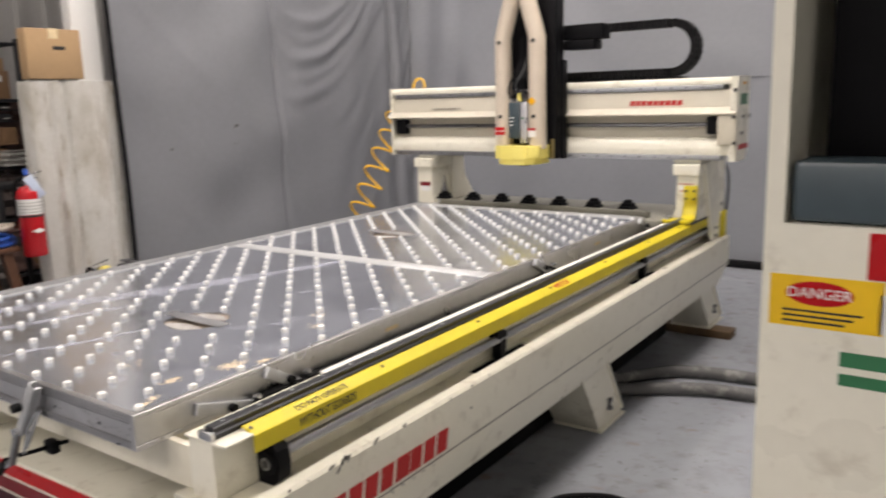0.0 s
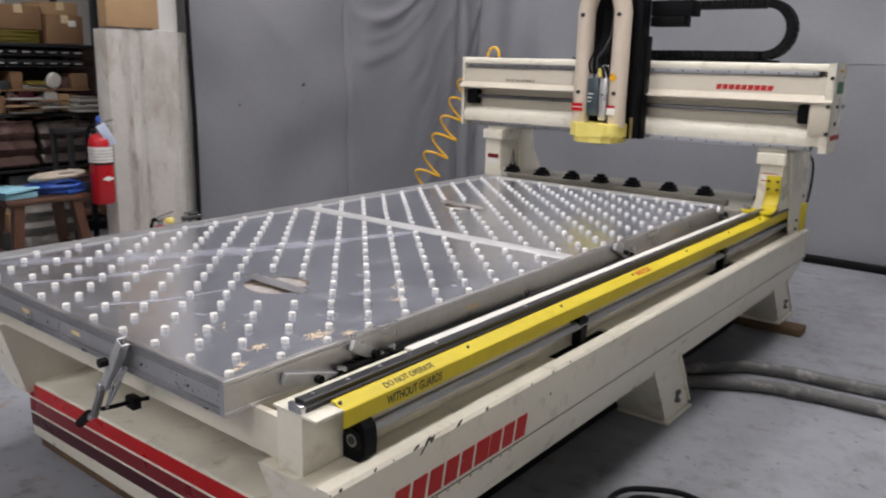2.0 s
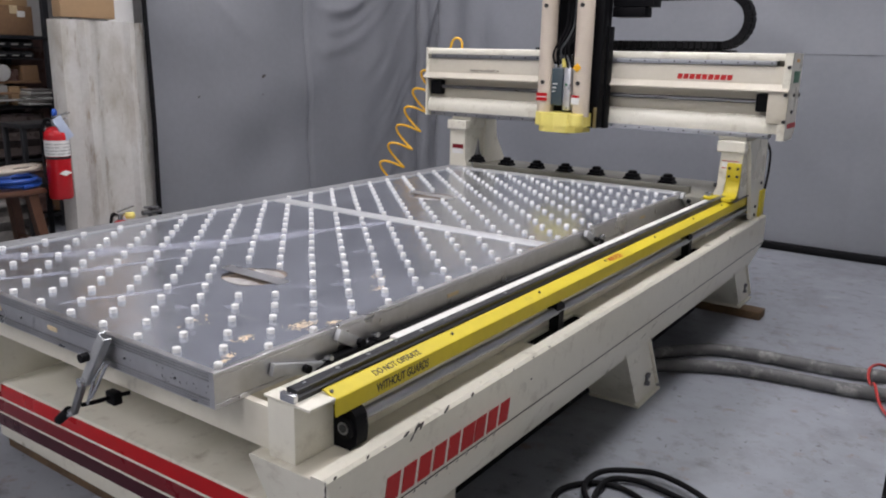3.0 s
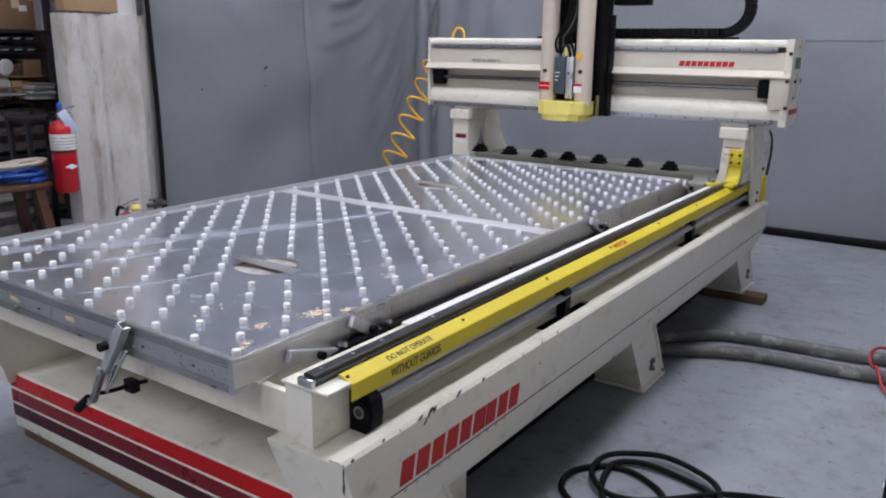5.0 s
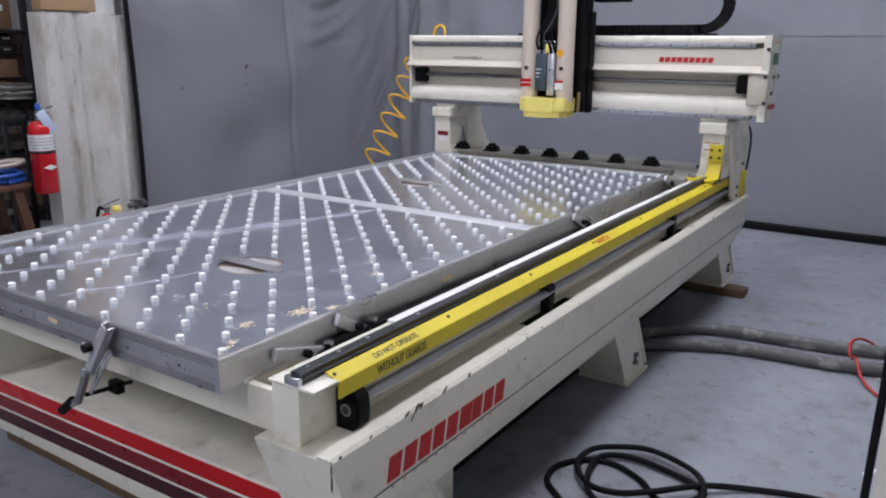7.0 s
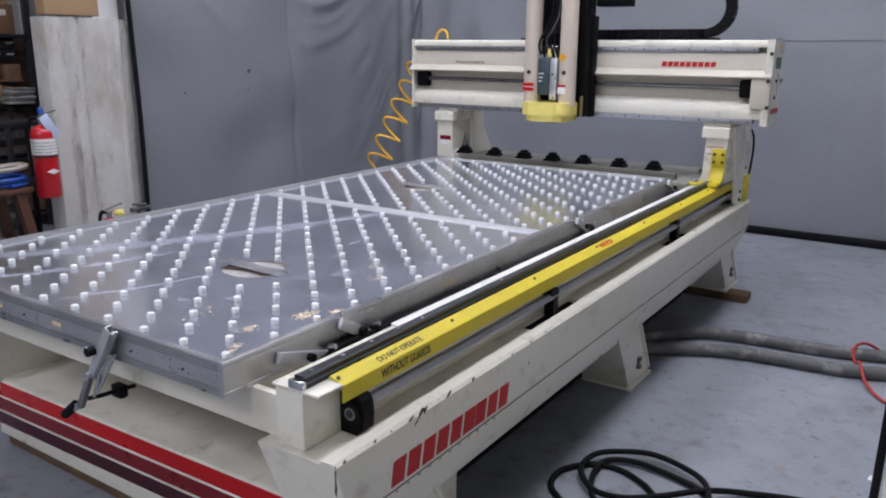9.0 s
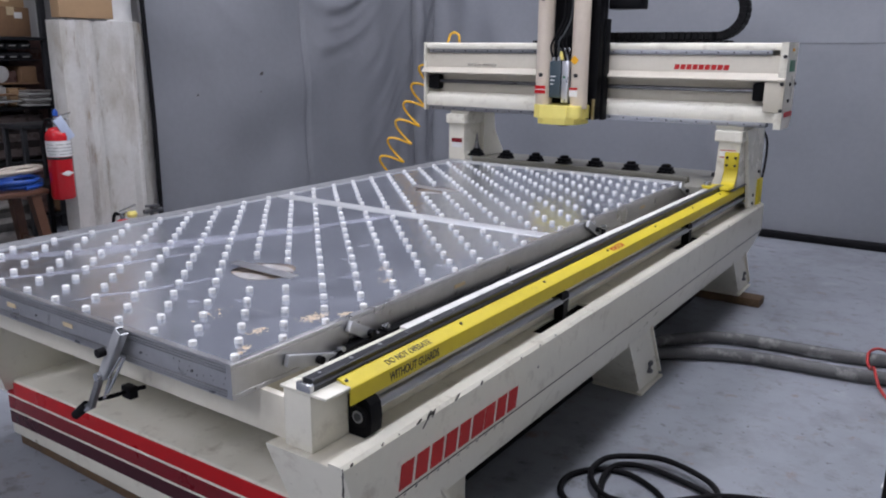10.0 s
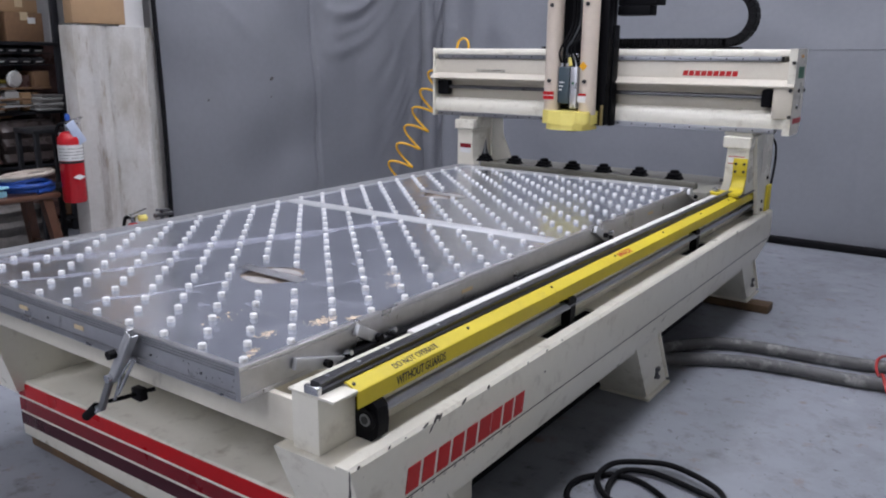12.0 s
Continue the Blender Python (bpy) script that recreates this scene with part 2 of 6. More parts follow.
def alu_sheet_material():
    """Polished sheet with hazy swirls, smears and fine scratches."""
    m = bpy.data.materials.new("polished_aluminium_sheet")
    m.use_nodes = True
    n, link = m.node_tree.nodes, m.node_tree.links
    b = n["Principled BSDF"]
    b.inputs["Metallic"].default_value = 0.90
    tc = n.new("ShaderNodeTexCoord")
    smear = n.new("ShaderNodeTexNoise")
    smear.inputs["Scale"].default_value, smear.inputs["Detail"].default_value, smear.inputs["Distortion"].default_value = 2.2, 7, 1.4
    fine = n.new("ShaderNodeTexNoise")
    fine.inputs["Scale"].default_value, fine.inputs["Detail"].default_value = 34, 5
    mp = n.new("ShaderNodeMapping")
    mp.inputs["Scale"].default_value, mp.inputs["Rotation"].default_value = (3, 90, 1), (0, 0, 0.5)
    scratch = n.new("ShaderNodeTexNoise")
    scratch.inputs["Scale"].default_value, scratch.inputs["Detail"].default_value = 3.0, 4
    link.new(tc.outputs["Object"], smear.inputs["Vector"])
    link.new(tc.outputs["Object"], fine.inputs["Vector"])
    link.new(tc.outputs["Object"], mp.inputs[0])
    link.new(mp.outputs[0], scratch.inputs["Vector"])
    mix = n.new("ShaderNodeMix")
    mix.inputs[0].default_value = 0.35
    link.new(smear.outputs[0], mix.inputs[2])
    link.new(fine.outputs[0], mix.inputs[3])
    rr = n.new("ShaderNodeMapRange")
    rr.inputs[1].default_value, rr.inputs[2].default_value, rr.inputs[3].default_value, rr.inputs[4].default_value = 0.35, 0.7, 0.15, 0.27
    link.new(mix.outputs[0], rr.inputs[0])
    link.new(rr.outputs[0], b.inputs["Roughness"])
    cr = n.new("ShaderNodeValToRGB")
    cr.color_ramp.elements[0].position, cr.color_ramp.elements[1].position = 0.33, 0.72
    cr.color_ramp.elements[0].color, cr.color_ramp.elements[1].color = (0.52, 0.55, 0.61, 1), (0.71, 0.74, 0.82, 1)
    link.new(mix.outputs[0], cr.inputs[0])
    link.new(cr.outputs[0], b.inputs["Base Color"])
    bp = n.new("ShaderNodeBump")
    bp.inputs["Strength"].default_value, bp.inputs["Distance"].default_value = 0.05, 0.002
    link.new(scratch.outputs[0], bp.inputs["Height"])
    wave = n.new("ShaderNodeTexNoise")
    wave.inputs["Scale"].default_value, wave.inputs["Detail"].default_value = 2.6, 2
    lay = n.new("ShaderNodeMapping")
    lay.inputs["Scale"].default_value = (1.5, 0.3, 1.0)
    link.new(tc.outputs["Object"], lay.inputs[0])
    link.new(lay.outputs[0], wave.inputs["Vector"])
    bow = n.new("ShaderNodeBump")
    bow.inputs["Strength"].default_value, bow.inputs["Distance"].default_value = 0.22, 0.02
    link.new(wave.outputs[0], bow.inputs["Height"])
    link.new(bow.outputs[0], bp.inputs["Normal"])
    link.new(bp.outputs[0], b.inputs["Normal"])
    stained(m, (0.86, 0.86, 0.88), 2.4, 0.64, 0.70, (1.2, 16, 1), 4.4)
    return stained(m, (0.80, 0.78, 0.74), 16, 0.68, 0.74, seed=2.2)


def lamp_material():
    m = bpy.data.materials.new("lit_lamp_tube")
    m.use_nodes = True
    b = m.node_tree.nodes["Principled BSDF"]
    b.inputs["Emission Color"].default_value, b.inputs["Emission Strength"].default_value = (1, 0.98, 0.95, 1), 9.0
    return m


for vinyl in (RED, MAROON, PLUM, LETTER_RED):
    vinyl.node_tree.nodes["Principled BSDF"].inputs["Specular IOR Level"].default_value = 0.2
FLOOR = floor_material()
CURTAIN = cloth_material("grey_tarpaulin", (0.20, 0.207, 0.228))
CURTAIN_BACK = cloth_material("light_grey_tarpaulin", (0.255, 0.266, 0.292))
ALU = alu_sheet_material()
LEDGE = stained(mat("dull_grey_aluminium", (0.30, 0.31, 0.32), (0.22, 0.225, 0.235), 6, 0.5, 0.5, bump=0.06), (0.06, 0.06, 0.06), 30, 0.60, 0.68)


def scuff_material():
    """A faint pale haze rubbed into the sheet, thin and broken."""
    m = mat("pale_scuff", (0.70, 0.72, 0.82), None, 6, 0.5, 0.3)
    n, link = m.node_tree.nodes, m.node_tree.links
    t = n.new("ShaderNodeTexNoise")
    t.inputs["Scale"].default_value, t.inputs["Detail"].default_value = 14, 6
    tc = n.new("ShaderNodeTexCoord")
    link.new(tc.outputs["Object"], t.inputs["Vector"])
    r = n.new("ShaderNodeMapRange")
    r.inputs[1].default_value, r.inputs[2].default_value, r.inputs[3].default_value, r.inputs[4].default_value = 0.35, 0.7, 0.05, 0.25
    link.new(t.outputs[0], r.inputs[0])
    link.new(r.outputs[0], n["Principled BSDF"].inputs["Alpha"])
    return m


SCUFF = scuff_material()
LAMP = lamp_material()

# ---- mesh tools ----


def box(bm, x0, x1, y0, y1, z0, z1, bevel=0.0, turn=None, about=None):
    m = Matrix.LocRotScale(((x0 + x1) / 2, (y0 + y1) / 2, (z0 + z1) / 2), None, (abs(x1 - x0), abs(y1 - y0), abs(z1 - z0)))
    made = bmesh.ops.create_cube(bm, size=1.0, matrix=m)["verts"]
    if turn:
        c = Vector(about or ((x0 + x1) / 2, (y0 + y1) / 2, (z0 + z1) / 2))
        bmesh.ops.rotate(bm, cent=c, matrix=Euler([radians(a) for a in turn]).to_matrix(), verts=made)
    if bevel:
        edges = list({e for v in made for e in v.link_edges})
        bmesh.ops.bevel(bm, geom=edges, offset=bevel, segments=2, affect="EDGES", profile=0.5)
    return bm


def prism(bm, points, axis, a, b):
    """A polygon swept along an axis from a to b. points: in the other two axes, in their order."""
    def at(p, s):
        return {"x": (s, p[0], p[1]), "y": (p[0], s, p[1]), "z": (p[0], p[1], s)}[axis]
    lo = [bm.verts.new(at(p, a)) for p in points]
    hi = [bm.verts.new(at(p, b)) for p in points]
    k = len(points)
    bm.faces.new(lo)
    bm.faces.new(hi[::-1])
    for i in range(k):
        bm.faces.new((lo[i], hi[i], hi[(i + 1) % k], lo[(i + 1) % k]))
    bmesh.ops.recalc_face_normals(bm, faces=bm.faces[:])
    return bm


def rod(bm, p, q, r, seg=16, r2=None):
    p, q = Vector(p), Vector(q)
    turn = (q - p).to_track_quat("Z", "Y").to_matrix().to_4x4()
    bmesh.ops.create_cone(bm, cap_ends=True, segments=seg, radius1=r, radius2=r if r2 is None else r2, depth=(q - p).length,
                          matrix=Matrix.Translation((p + q) / 2) @ turn)
    return bm


def sweep(bm, points, r, seg=10, closed=False):
    """A round hose along points."""
    pts = [Vector(p) for p in points]
    k, rings, side = len(pts), [], None
    for i, p in enumerate(pts):
        a = pts[(i - 1) % k] if closed or i else p
        b = pts[(i + 1) % k] if closed or i < k - 1 else p
        d = (b - a).normalized()
        side = (side or d.orthogonal()) - d * d.dot(side or d.orthogonal())
        side = side.normalized()
        up = d.cross(side)
        rings.append([bm.verts.new(p + r * (math.cos(2 * math.pi * j / seg) * side + math.sin(2 * math.pi * j / seg) * up)) for j in range(seg)])
    for i in range(k if closed else k - 1):
        u, v = rings[i], rings[(i + 1) % k]
        for j in range(seg):
            bm.faces.new((u[j], u[(j + 1) % seg], v[(j + 1) % seg], v[j]))
    if not closed:
        bm.faces.new(rings[0][::-1])
        bm.faces.new(rings[-1])
    bmesh.ops.recalc_face_normals(bm, faces=bm.faces[:])
    return bm


def smooth_path(points, n=8):
    """Points on a smooth curve through the given ones."""
    pts = [Vector(p) for p in points]
    out = []
    for i in range(len(pts) - 1):
        p0, p1, p2, p3 = pts[max(i - 1, 0)], pts[i], pts[i + 1], pts[min(i + 2, len(pts) - 1)]
        for j in range(n):
            t = j / n
            out.append(0.5 * ((2 * p1) + (p2 - p0) * t + (2 * p0 - 5 * p1 + 4 * p2 - p3) * t * t + (3 * p1 - p0 - 3 * p2 + p3) * t ** 3))
    return out + [pts[-1]]


def lathe(bm, profile, x, y, seg=28):
    """A round body about a vertical axis. profile: radius and height, from below."""
    rings = [[bm.verts.new((x + r * math.cos(2 * math.pi * j / seg), y + r * math.sin(2 * math.pi * j / seg), z)) for j in range(seg)] for r, z in profile]
    for u, v in zip(rings, rings[1:]):
        for j in range(seg):
            bm.faces.new((u[j], u[(j + 1) % seg], v[(j + 1) % seg], v[j]))
    bm.faces.new(rings[0][::-1])
    bm.faces.new(rings[-1])
    bmesh.ops.recalc_face_normals(bm, faces=bm.faces[:])
    return bm


def plate_with_holes(bm, outer, holes, z0, z1):
    """A flat plate with openings that go right through it."""
    edges = []
    for loop in [outer, *holes]:
        vs = [bm.verts.new((px, py, z1)) for px, py in loop]
        edges += [bm.edges.new((vs[i], vs[(i + 1) % len(vs)])) for i in range(len(vs))]
    bmesh.ops.triangle_fill(bm, use_beauty=True, use_dissolve=False, edges=edges)
    got = bmesh.ops.extrude_face_region(bm, geom=bm.faces[:])
    low = [g for g in got["geom"] if isinstance(g, bmesh.types.BMVert)]
    bmesh.ops.translate(bm, vec=(0, 0, z0 - z1), verts=low)
    bmesh.ops.recalc_face_normals(bm, faces=bm.faces[:])
    return bm


def mesh_of(name, bm, material, smooth=False):
    me = bpy.data.meshes.new(name)
    bm.to_mesh(me)
    bm.free()
    me.materials.append(material)
    if smooth:
        me.shade_smooth()
        me.set_sharp_from_angle(angle=radians(38))
    return me


PLACED = Matrix.Identity(4)


def part(name, bm, material, parent=None, label="", smooth=True):
    """One mesh object under a thing or a part; its points are given in the world's metres."""
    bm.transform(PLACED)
    ob = new(name, mesh_of(name, bm, material, smooth))
    if parent:
        bpy.context.view_layer.update()
        ob.parent = parent
        ob.matrix_parent_inverse = parent.matrix_world.inverted()
    return tagged(ob, label)


def thing(name, x, y, z, label, category, group="", kind=""):
    ob = new(name)
    ob.location = (x, y, z)
    ob.empty_display_size = 0.05
    return tagged(ob, label, category, group, kind)


def solid(name, bm, material, label, category, group="", kind="", smooth=True):
    """A thing that is one mesh."""
    return tagged(new(name, mesh_of(name, bm, material, smooth)), label, category, group, kind)


def M():
    return bmesh.new()


def lettering(name, words, size, m, material, parent, slant=0.0, wide=1.0, bold=0.0):
    """Words in the built-in font, flat on a surface whose pose is m."""
    cu = bpy.data.curves.new(name, "FONT")
    cu.body, cu.size, cu.shear, cu.extrude, cu.align_x, cu.align_y = words, size, slant, 0.0004, "CENTER", "CENTER"
    cu.offset = bold
    ob = bpy.data.objects.new(name, cu)
    me = bpy.data.meshes.new_from_object(ob)
    bpy.data.objects.remove(ob)
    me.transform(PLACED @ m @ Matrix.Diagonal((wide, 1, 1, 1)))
    me.materials.clear()
    me.materials.append(material)
    made = new(name, me)
    bpy.context.view_layer.update()
    made.parent = parent
    made.matrix_parent_inverse = parent.matrix_world.inverted()
    return made


def cut_out(ob, limits):
    """Cuts a box-shaped opening into an object's mesh."""
    tool = new("cutter", mesh_of("cutter", box(M(), *limits), INK))
    mod = ob.modifiers.new("cut", "BOOLEAN")
    mod.operation, mod.solver, mod.object = "DIFFERENCE", "EXACT", tool
    bpy.context.view_layer.update()
    me = bpy.data.meshes.new_from_object(ob.evaluated_get(bpy.context.evaluated_depsgraph_get()))
    ob.modifiers.clear()
    ob.data = me
    bpy.data.objects.remove(tool)


# ---- the hall ----
bm = M()
box(bm, -9.5, 5.0, -6.0, 6.2, -0.2, 0.0)
solid("floor", bm, FLOOR, "grey painted concrete floor, scuffed and stained", "floor", kind="structure")
# unseen closing walls: white ones act as reflectors, grey ones hold bounce down
for nm, b, mt in (("wall_north", (-9.7, 5.2, 6.2, 6.4), HALL), ("wall_south", (-9.7, 5.2, -6.2, -6.0), WALL_WHITE),
                  ("wall_west", (-9.7, -9.5, -6.0, 6.2), HALL), ("wall_east", (5.0, 5.2, -6.0, 6.2), WALL_WHITE)):
    bm = M()
    box(bm, *b, -0.2, CEILING)
    solid(nm, bm, mt, "unseen plain hall wall, white to bounce light onto the router" if mt is not HALL else "unseen plain hall wall, dark grey to limit bounced light", "wall", kind="structure")
# unseen ceiling, kept dark so that shaded places stay deep
bm = M()
box(bm, -9.7, 5.2, -6.2, 6.4, CEILING, CEILING + 0.2)
solid("ceiling", bm, HALL, "unseen plain hall ceiling, dark grey to limit bounced light", "ceiling", kind="structure")


def ceiling_lamp(x, y):
    lamp = thing("ceiling_lamp", x, y, CEILING - 0.3, "unseen long lit fluorescent lamp added under the ceiling", "lamp", "ceiling lamps")
    bm = M()
    prism(bm, [(x - 0.4, CEILING - 0.26), (x + 0.4, CEILING - 0.26), (x + 0.3, CEILING - 0.18), (x - 0.3, CEILING - 0.18)], "y", y - 1.1, y + 1.1)
    part("housing", bm, WALL_WHITE, lamp)
    for dx in (-0.24, -0.08, 0.08, 0.24):
        bm = M()
        rod(bm, (x + dx, y - 1.07, CEILING - 0.3), (x + dx, y + 1.07, CEILING - 0.3), 0.018, 12)
        part("tube", bm, LAMP, lamp)
    for dy in (-0.5, 0.5):
        part("hanger", rod(M(), (x, y + dy, CEILING - 0.19), (x, y + dy, CEILING), 0.008, 8), GALV, lamp)


for lx, ly, power in LAMPS:
    ceiling_lamp(lx, ly)


def cloth_sheet(name, along, n0, n1, z0, z1, shape, material, label, du=0.035, dz=0.06):
    """A hanging sheet. along: x or y; shape(u, z) gives how far it stands off."""
    bm = M()
    us = np.arange(n0, n1 + 1e-6, (n1 - n0) / round((n1 - n0) / du))
    zs = np.arange(z0, z1 + 1e-6, (z1 - z0) / round((z1 - z0) / dz))
    for off in (0.0, -0.006):
        rows = [[bm.verts.new((shape(u, z) + off, u, z) if along == "y" else (u, shape(u, z) - off, z)) for z in zs] for u in us]
        for r, s in zip(rows, rows[1:]):
            for i in range(len(zs) - 1):
                bm.faces.new((r[i], r[i + 1], s[i + 1], s[i]) if off == 0 else (r[i], s[i], s[i + 1], r[i + 1]))
    bmesh.ops.recalc_face_normals(bm, faces=bm.faces[:])
    return solid(name, bm, material, label, "curtain", "hanging tarpaulins")


def ridge(s):
    """A soft crest of cloth, once every unit of s."""
    return (1 - abs(math.sin(math.pi * s))) ** 1.6


def left_folds(y, z):
    v = Vector((0.0, y * 0.9, z * 0.35))
    d = 0.05 * noise.noise(v + Vector((3, 0, 0))) + 0.02 * noise.noise(v * 3.1)
    slack = max(0.0, min(1.0, (y - 3.75) / 0.25))
    # swags hang from the seam and from the corner
    sag = z - 0.75 * max(0.0, y - 4.05) ** 2 - 0.9 * min(0.0, y - 4.05) ** 2 + 0.12 * noise.noise(Vector((1.0, y * 1.4, z * 1.1)))
    swell = max(0.0, 0.35 + 1.3 * noise.noise(Vector((5.0, y * 1.3, z * 1.7))))
    high = max(0.25, min(1.0, (z - 0.2) / 1.1))
    d += slack * high * 0.017 * swell * (0.5 + 0.5 * math.cos(21 * sag)) ** 2
    d += slack * high * 0.010 * swell * (0.5 + 0.5 * math.cos(39 * sag + 1.3 * y)) ** 2
    # a few long slanted creases rise towards the corner
    lean = z - 1.5 * (y - 5.0)
    near = max(0.0, min(1.0, (y - 4.4) / 0.5))
    d += near * 0.016 * max(0.0, 0.4 + noise.noise(Vector((9.0, y * 2.1, z)))) * (0.5 + 0.5 * math.cos(11 * lean)) ** 3
    d += (1 - slack) * 0.050 * noise.noise(Vector((8.0, y * 1.3 - z, z * 1.2 + y)))
    d += (1 - slack) * 0.012 * ridge(1.6 * (z + 0.9 * y)) * max(0.0, 0.3 + noise.noise(Vector((2.0, y * 2, z * 2))))
    # two deep creases by the corner, and the sewn seam
    d -= 0.055 * math.exp(-((y - 5.35 + 0.045 * z) / 0.028) ** 2)
    d += 0.030 * math.exp(-((y - 5.45 + 0.05 * z) / 0.06) ** 2) + 0.018 * math.exp(-((y - 5.16) / 0.07) ** 2)
    d -= 0.022 * math.exp(-((y - 3.787 + 0.026 * z) / 0.020) ** 2)
    return -3.42 + d


def back_folds(x, z):
    v = Vector((x * 0.8, 2.0, z * 0.4))
    d = 0.04 * noise.noise(v) + 0.014 * noise.noise(v * 3.3)
    d += 0.022 * noise.noise(Vector((x * 1.3 + z * 0.9, 7.0, z * 1.5 - x * 0.6)))
    d += 0.010 * noise.noise(Vector((x * 3.0 + z * 2.2, 4.0, z * 2.6 - x * 1.4)))
    pleat = max(0.0, min(1.0, (-2.75 - x) / 0.3))
    d += pleat * 0.016 * math.sin(x * 15 + 0.6 * math.sin(z * 1.7))
    for s in (-0.6, 0.45, 1.5):
        d += 0.012 * math.exp(-((x - s) / 0.03) ** 2)
    # slanted creases, sharp on one side
    for s, k, span in ((-0.14, 0.29, 0.014), (0.62, 0.4, 0.010), (1.0, -0.45, 0.012), (-1.7, 0.5, 0.014)):
        w = x - s - k * (z - 1.2)
        d += span * math.exp(-abs(w) / 0.07) * math.exp(-((z - 1.25) / 0.55) ** 2)
    return 5.63 + d


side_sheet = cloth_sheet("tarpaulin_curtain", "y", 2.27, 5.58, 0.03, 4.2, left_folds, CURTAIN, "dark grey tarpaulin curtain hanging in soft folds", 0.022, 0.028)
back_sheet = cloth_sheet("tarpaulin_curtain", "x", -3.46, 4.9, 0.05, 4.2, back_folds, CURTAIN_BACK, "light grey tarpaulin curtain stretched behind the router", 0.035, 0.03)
bm = M()
seam = []
for x in np.arange(-3.3, 4.85, 0.07):
    z = 1.522 + 0.004 * math.sin(1.4 * x)
    seam.append([bm.verts.new((float(x), back_folds(x, zz) - off, zz)) for off, zz in ((0.002, z - 0.006), (0.0035, z - 0.004), (0.0035, z + 0.002), (0.001, z + 0.004))])
for lo, hi in zip(seam, seam[1:]):
    for i in range(3):
        bm.faces.new((lo[i], hi[i], hi[i + 1], lo[i + 1]))
bmesh.ops.recalc_face_normals(bm, faces=bm.faces[:])
part("seam", bm, CURTAIN, back_sheet, "darker sewn seam")
for my, mz, r in ((3.28, 1.267, 0.022), (3.26, 1.13, 0.009), (2.68, 1.125, 0.012)):
    bm = M()
    bmesh.ops.create_icosphere(bm, subdivisions=2, radius=1, matrix=Matrix.LocRotScale((left_folds(my, mz) + 0.001, my, mz), Euler((0.5, 0, 0)), (0.0015, r, r * 0.55)))
    part("stain", bm, CHIP, side_sheet, "small dark stain")
bm = M()
box(bm, -3.4, 4.9, 5.53, 5.6, 0.0, 0.055, 0.012)
solid("floor_rail", bm, RUBBER, "black rubber strip along the foot of the curtain", "trim", kind="structure")
bm = M()
sweep(bm, smooth_path([(-3.37, 2.245, 0.02), (-3.37, 2.25, 1.0), (-3.38, 2.235, 2.0), (-3.38, 2.22, 4.2)], 6), 0.016, 10)
solid("curtain_edge_pole", bm, RUBBER, "thin black pole along the curtain's edge", "pole")

# ---- white clad column with what hangs on it ----
bm = M()
GUARD = [(0.0, 0.0), (0.03, 0.022), (0.18, 0.024), (0.22, 0.046), (0.27, 0.048), (0.31, 0.014), (0.36, 0.010), (0.40, 0.024), (0.62, 0.026), (0.66, 0.046), (0.70, 0.048), (0.74, 0.0), (0.79, -0.010), (0.83, -0.002), (1.0, -0.020)]
front = [(-3.53, 1.66), (-3.53, 2.36)][::-1] + [(-3.455 + 1.5 * off, 1.66 + 0.70 * u) for u, off in GUARD]
guard_levels = [1.615 * k / 12 for k in range(13)]
rings = []
for z in guard_levels:
    # dents and a slightly crooked upper rim
    rings.append([bm.verts.new((x + (0.010 * noise.noise(Vector((y * 4, z * 2.2, 1.0))) if x > -3.48 else 0), y,
                                z + (0.012 * noise.noise(Vector((y * 9, 3.0, 0))) if z > 1.6 else 0))) for x, y in front])
for lo, hi in zip(rings, rings[1:]):
    for i in range(len(front)):
        j = (i + 1) % len(front)
        bm.faces.new((lo[i], hi[i], hi[j], lo[j]))
bm.faces.new(rings[0][::-1])
bm.faces.new(rings[-1])
bmesh.ops.recalc_face_normals(bm, faces=bm.faces[:])
solid("column_guard", bm, SHEET_WHITE, "dented white sheet steel column guard with rusty streaks", "column", kind="structure")
bm = M()
box(bm, -3.60, -3.50, 2.05, 2.24, 0.0, CEILING, 0.004)
solid("column", bm, WALL_WHITE, "white painted steel column", "column", kind="structure")


def carton(x0, x1, y0, y1, z0, z1, label, material=None, slot=False, marks=(), turn=0.0, group="cardboard boxes"):
    material = material or CARD
    c = thing("cardboard_box", (x0 + x1) / 2, (y0 + y1) / 2, z0, label, "box", group)
    bm = M()
    box(bm, x0, x1, y0, y1, z0, z1, 0.006)
    part("body", bm, material, c)
    bm = M()
    box(bm, x0 + 0.004, x1 - 0.001, (y0 + y1) / 2 - 0.003, (y0 + y1) / 2 + 0.003, z1, z1 + 0.002)
    box(bm, x0 - 0.001, x1 + 0.001, (y0 + y1) / 2 - 0.03, (y0 + y1) / 2 + 0.03, z1 - 0.06, z1 + 0.0015)
    part("tape", bm, MASKING, c, "tan packing tape")
    if slot:
        bm = M()
        box(bm, x1 - 0.004, x1 + 0.002, (y0 + y1) / 2 - 0.01, (y0 + y1) / 2 + 0.07, z1 - 0.13, z1 - 0.105, 0.004)
        part("hand_hole", bm, INK, c)
    for (my, mz, w, h) in marks:
        bm = M()
        box(bm, x1, x1 + 0.002, my - w / 2, my + w / 2, mz - h / 2, mz + h / 2)
        part("label", bm, WHITE, c, "white paper label")
    c.rotation_euler.z = radians(turn)
    return c


carton(-3.505, -3.41, 1.685, 2.045, 1.628, 1.935, "plain cardboard box standing on the column guard", slot=True)


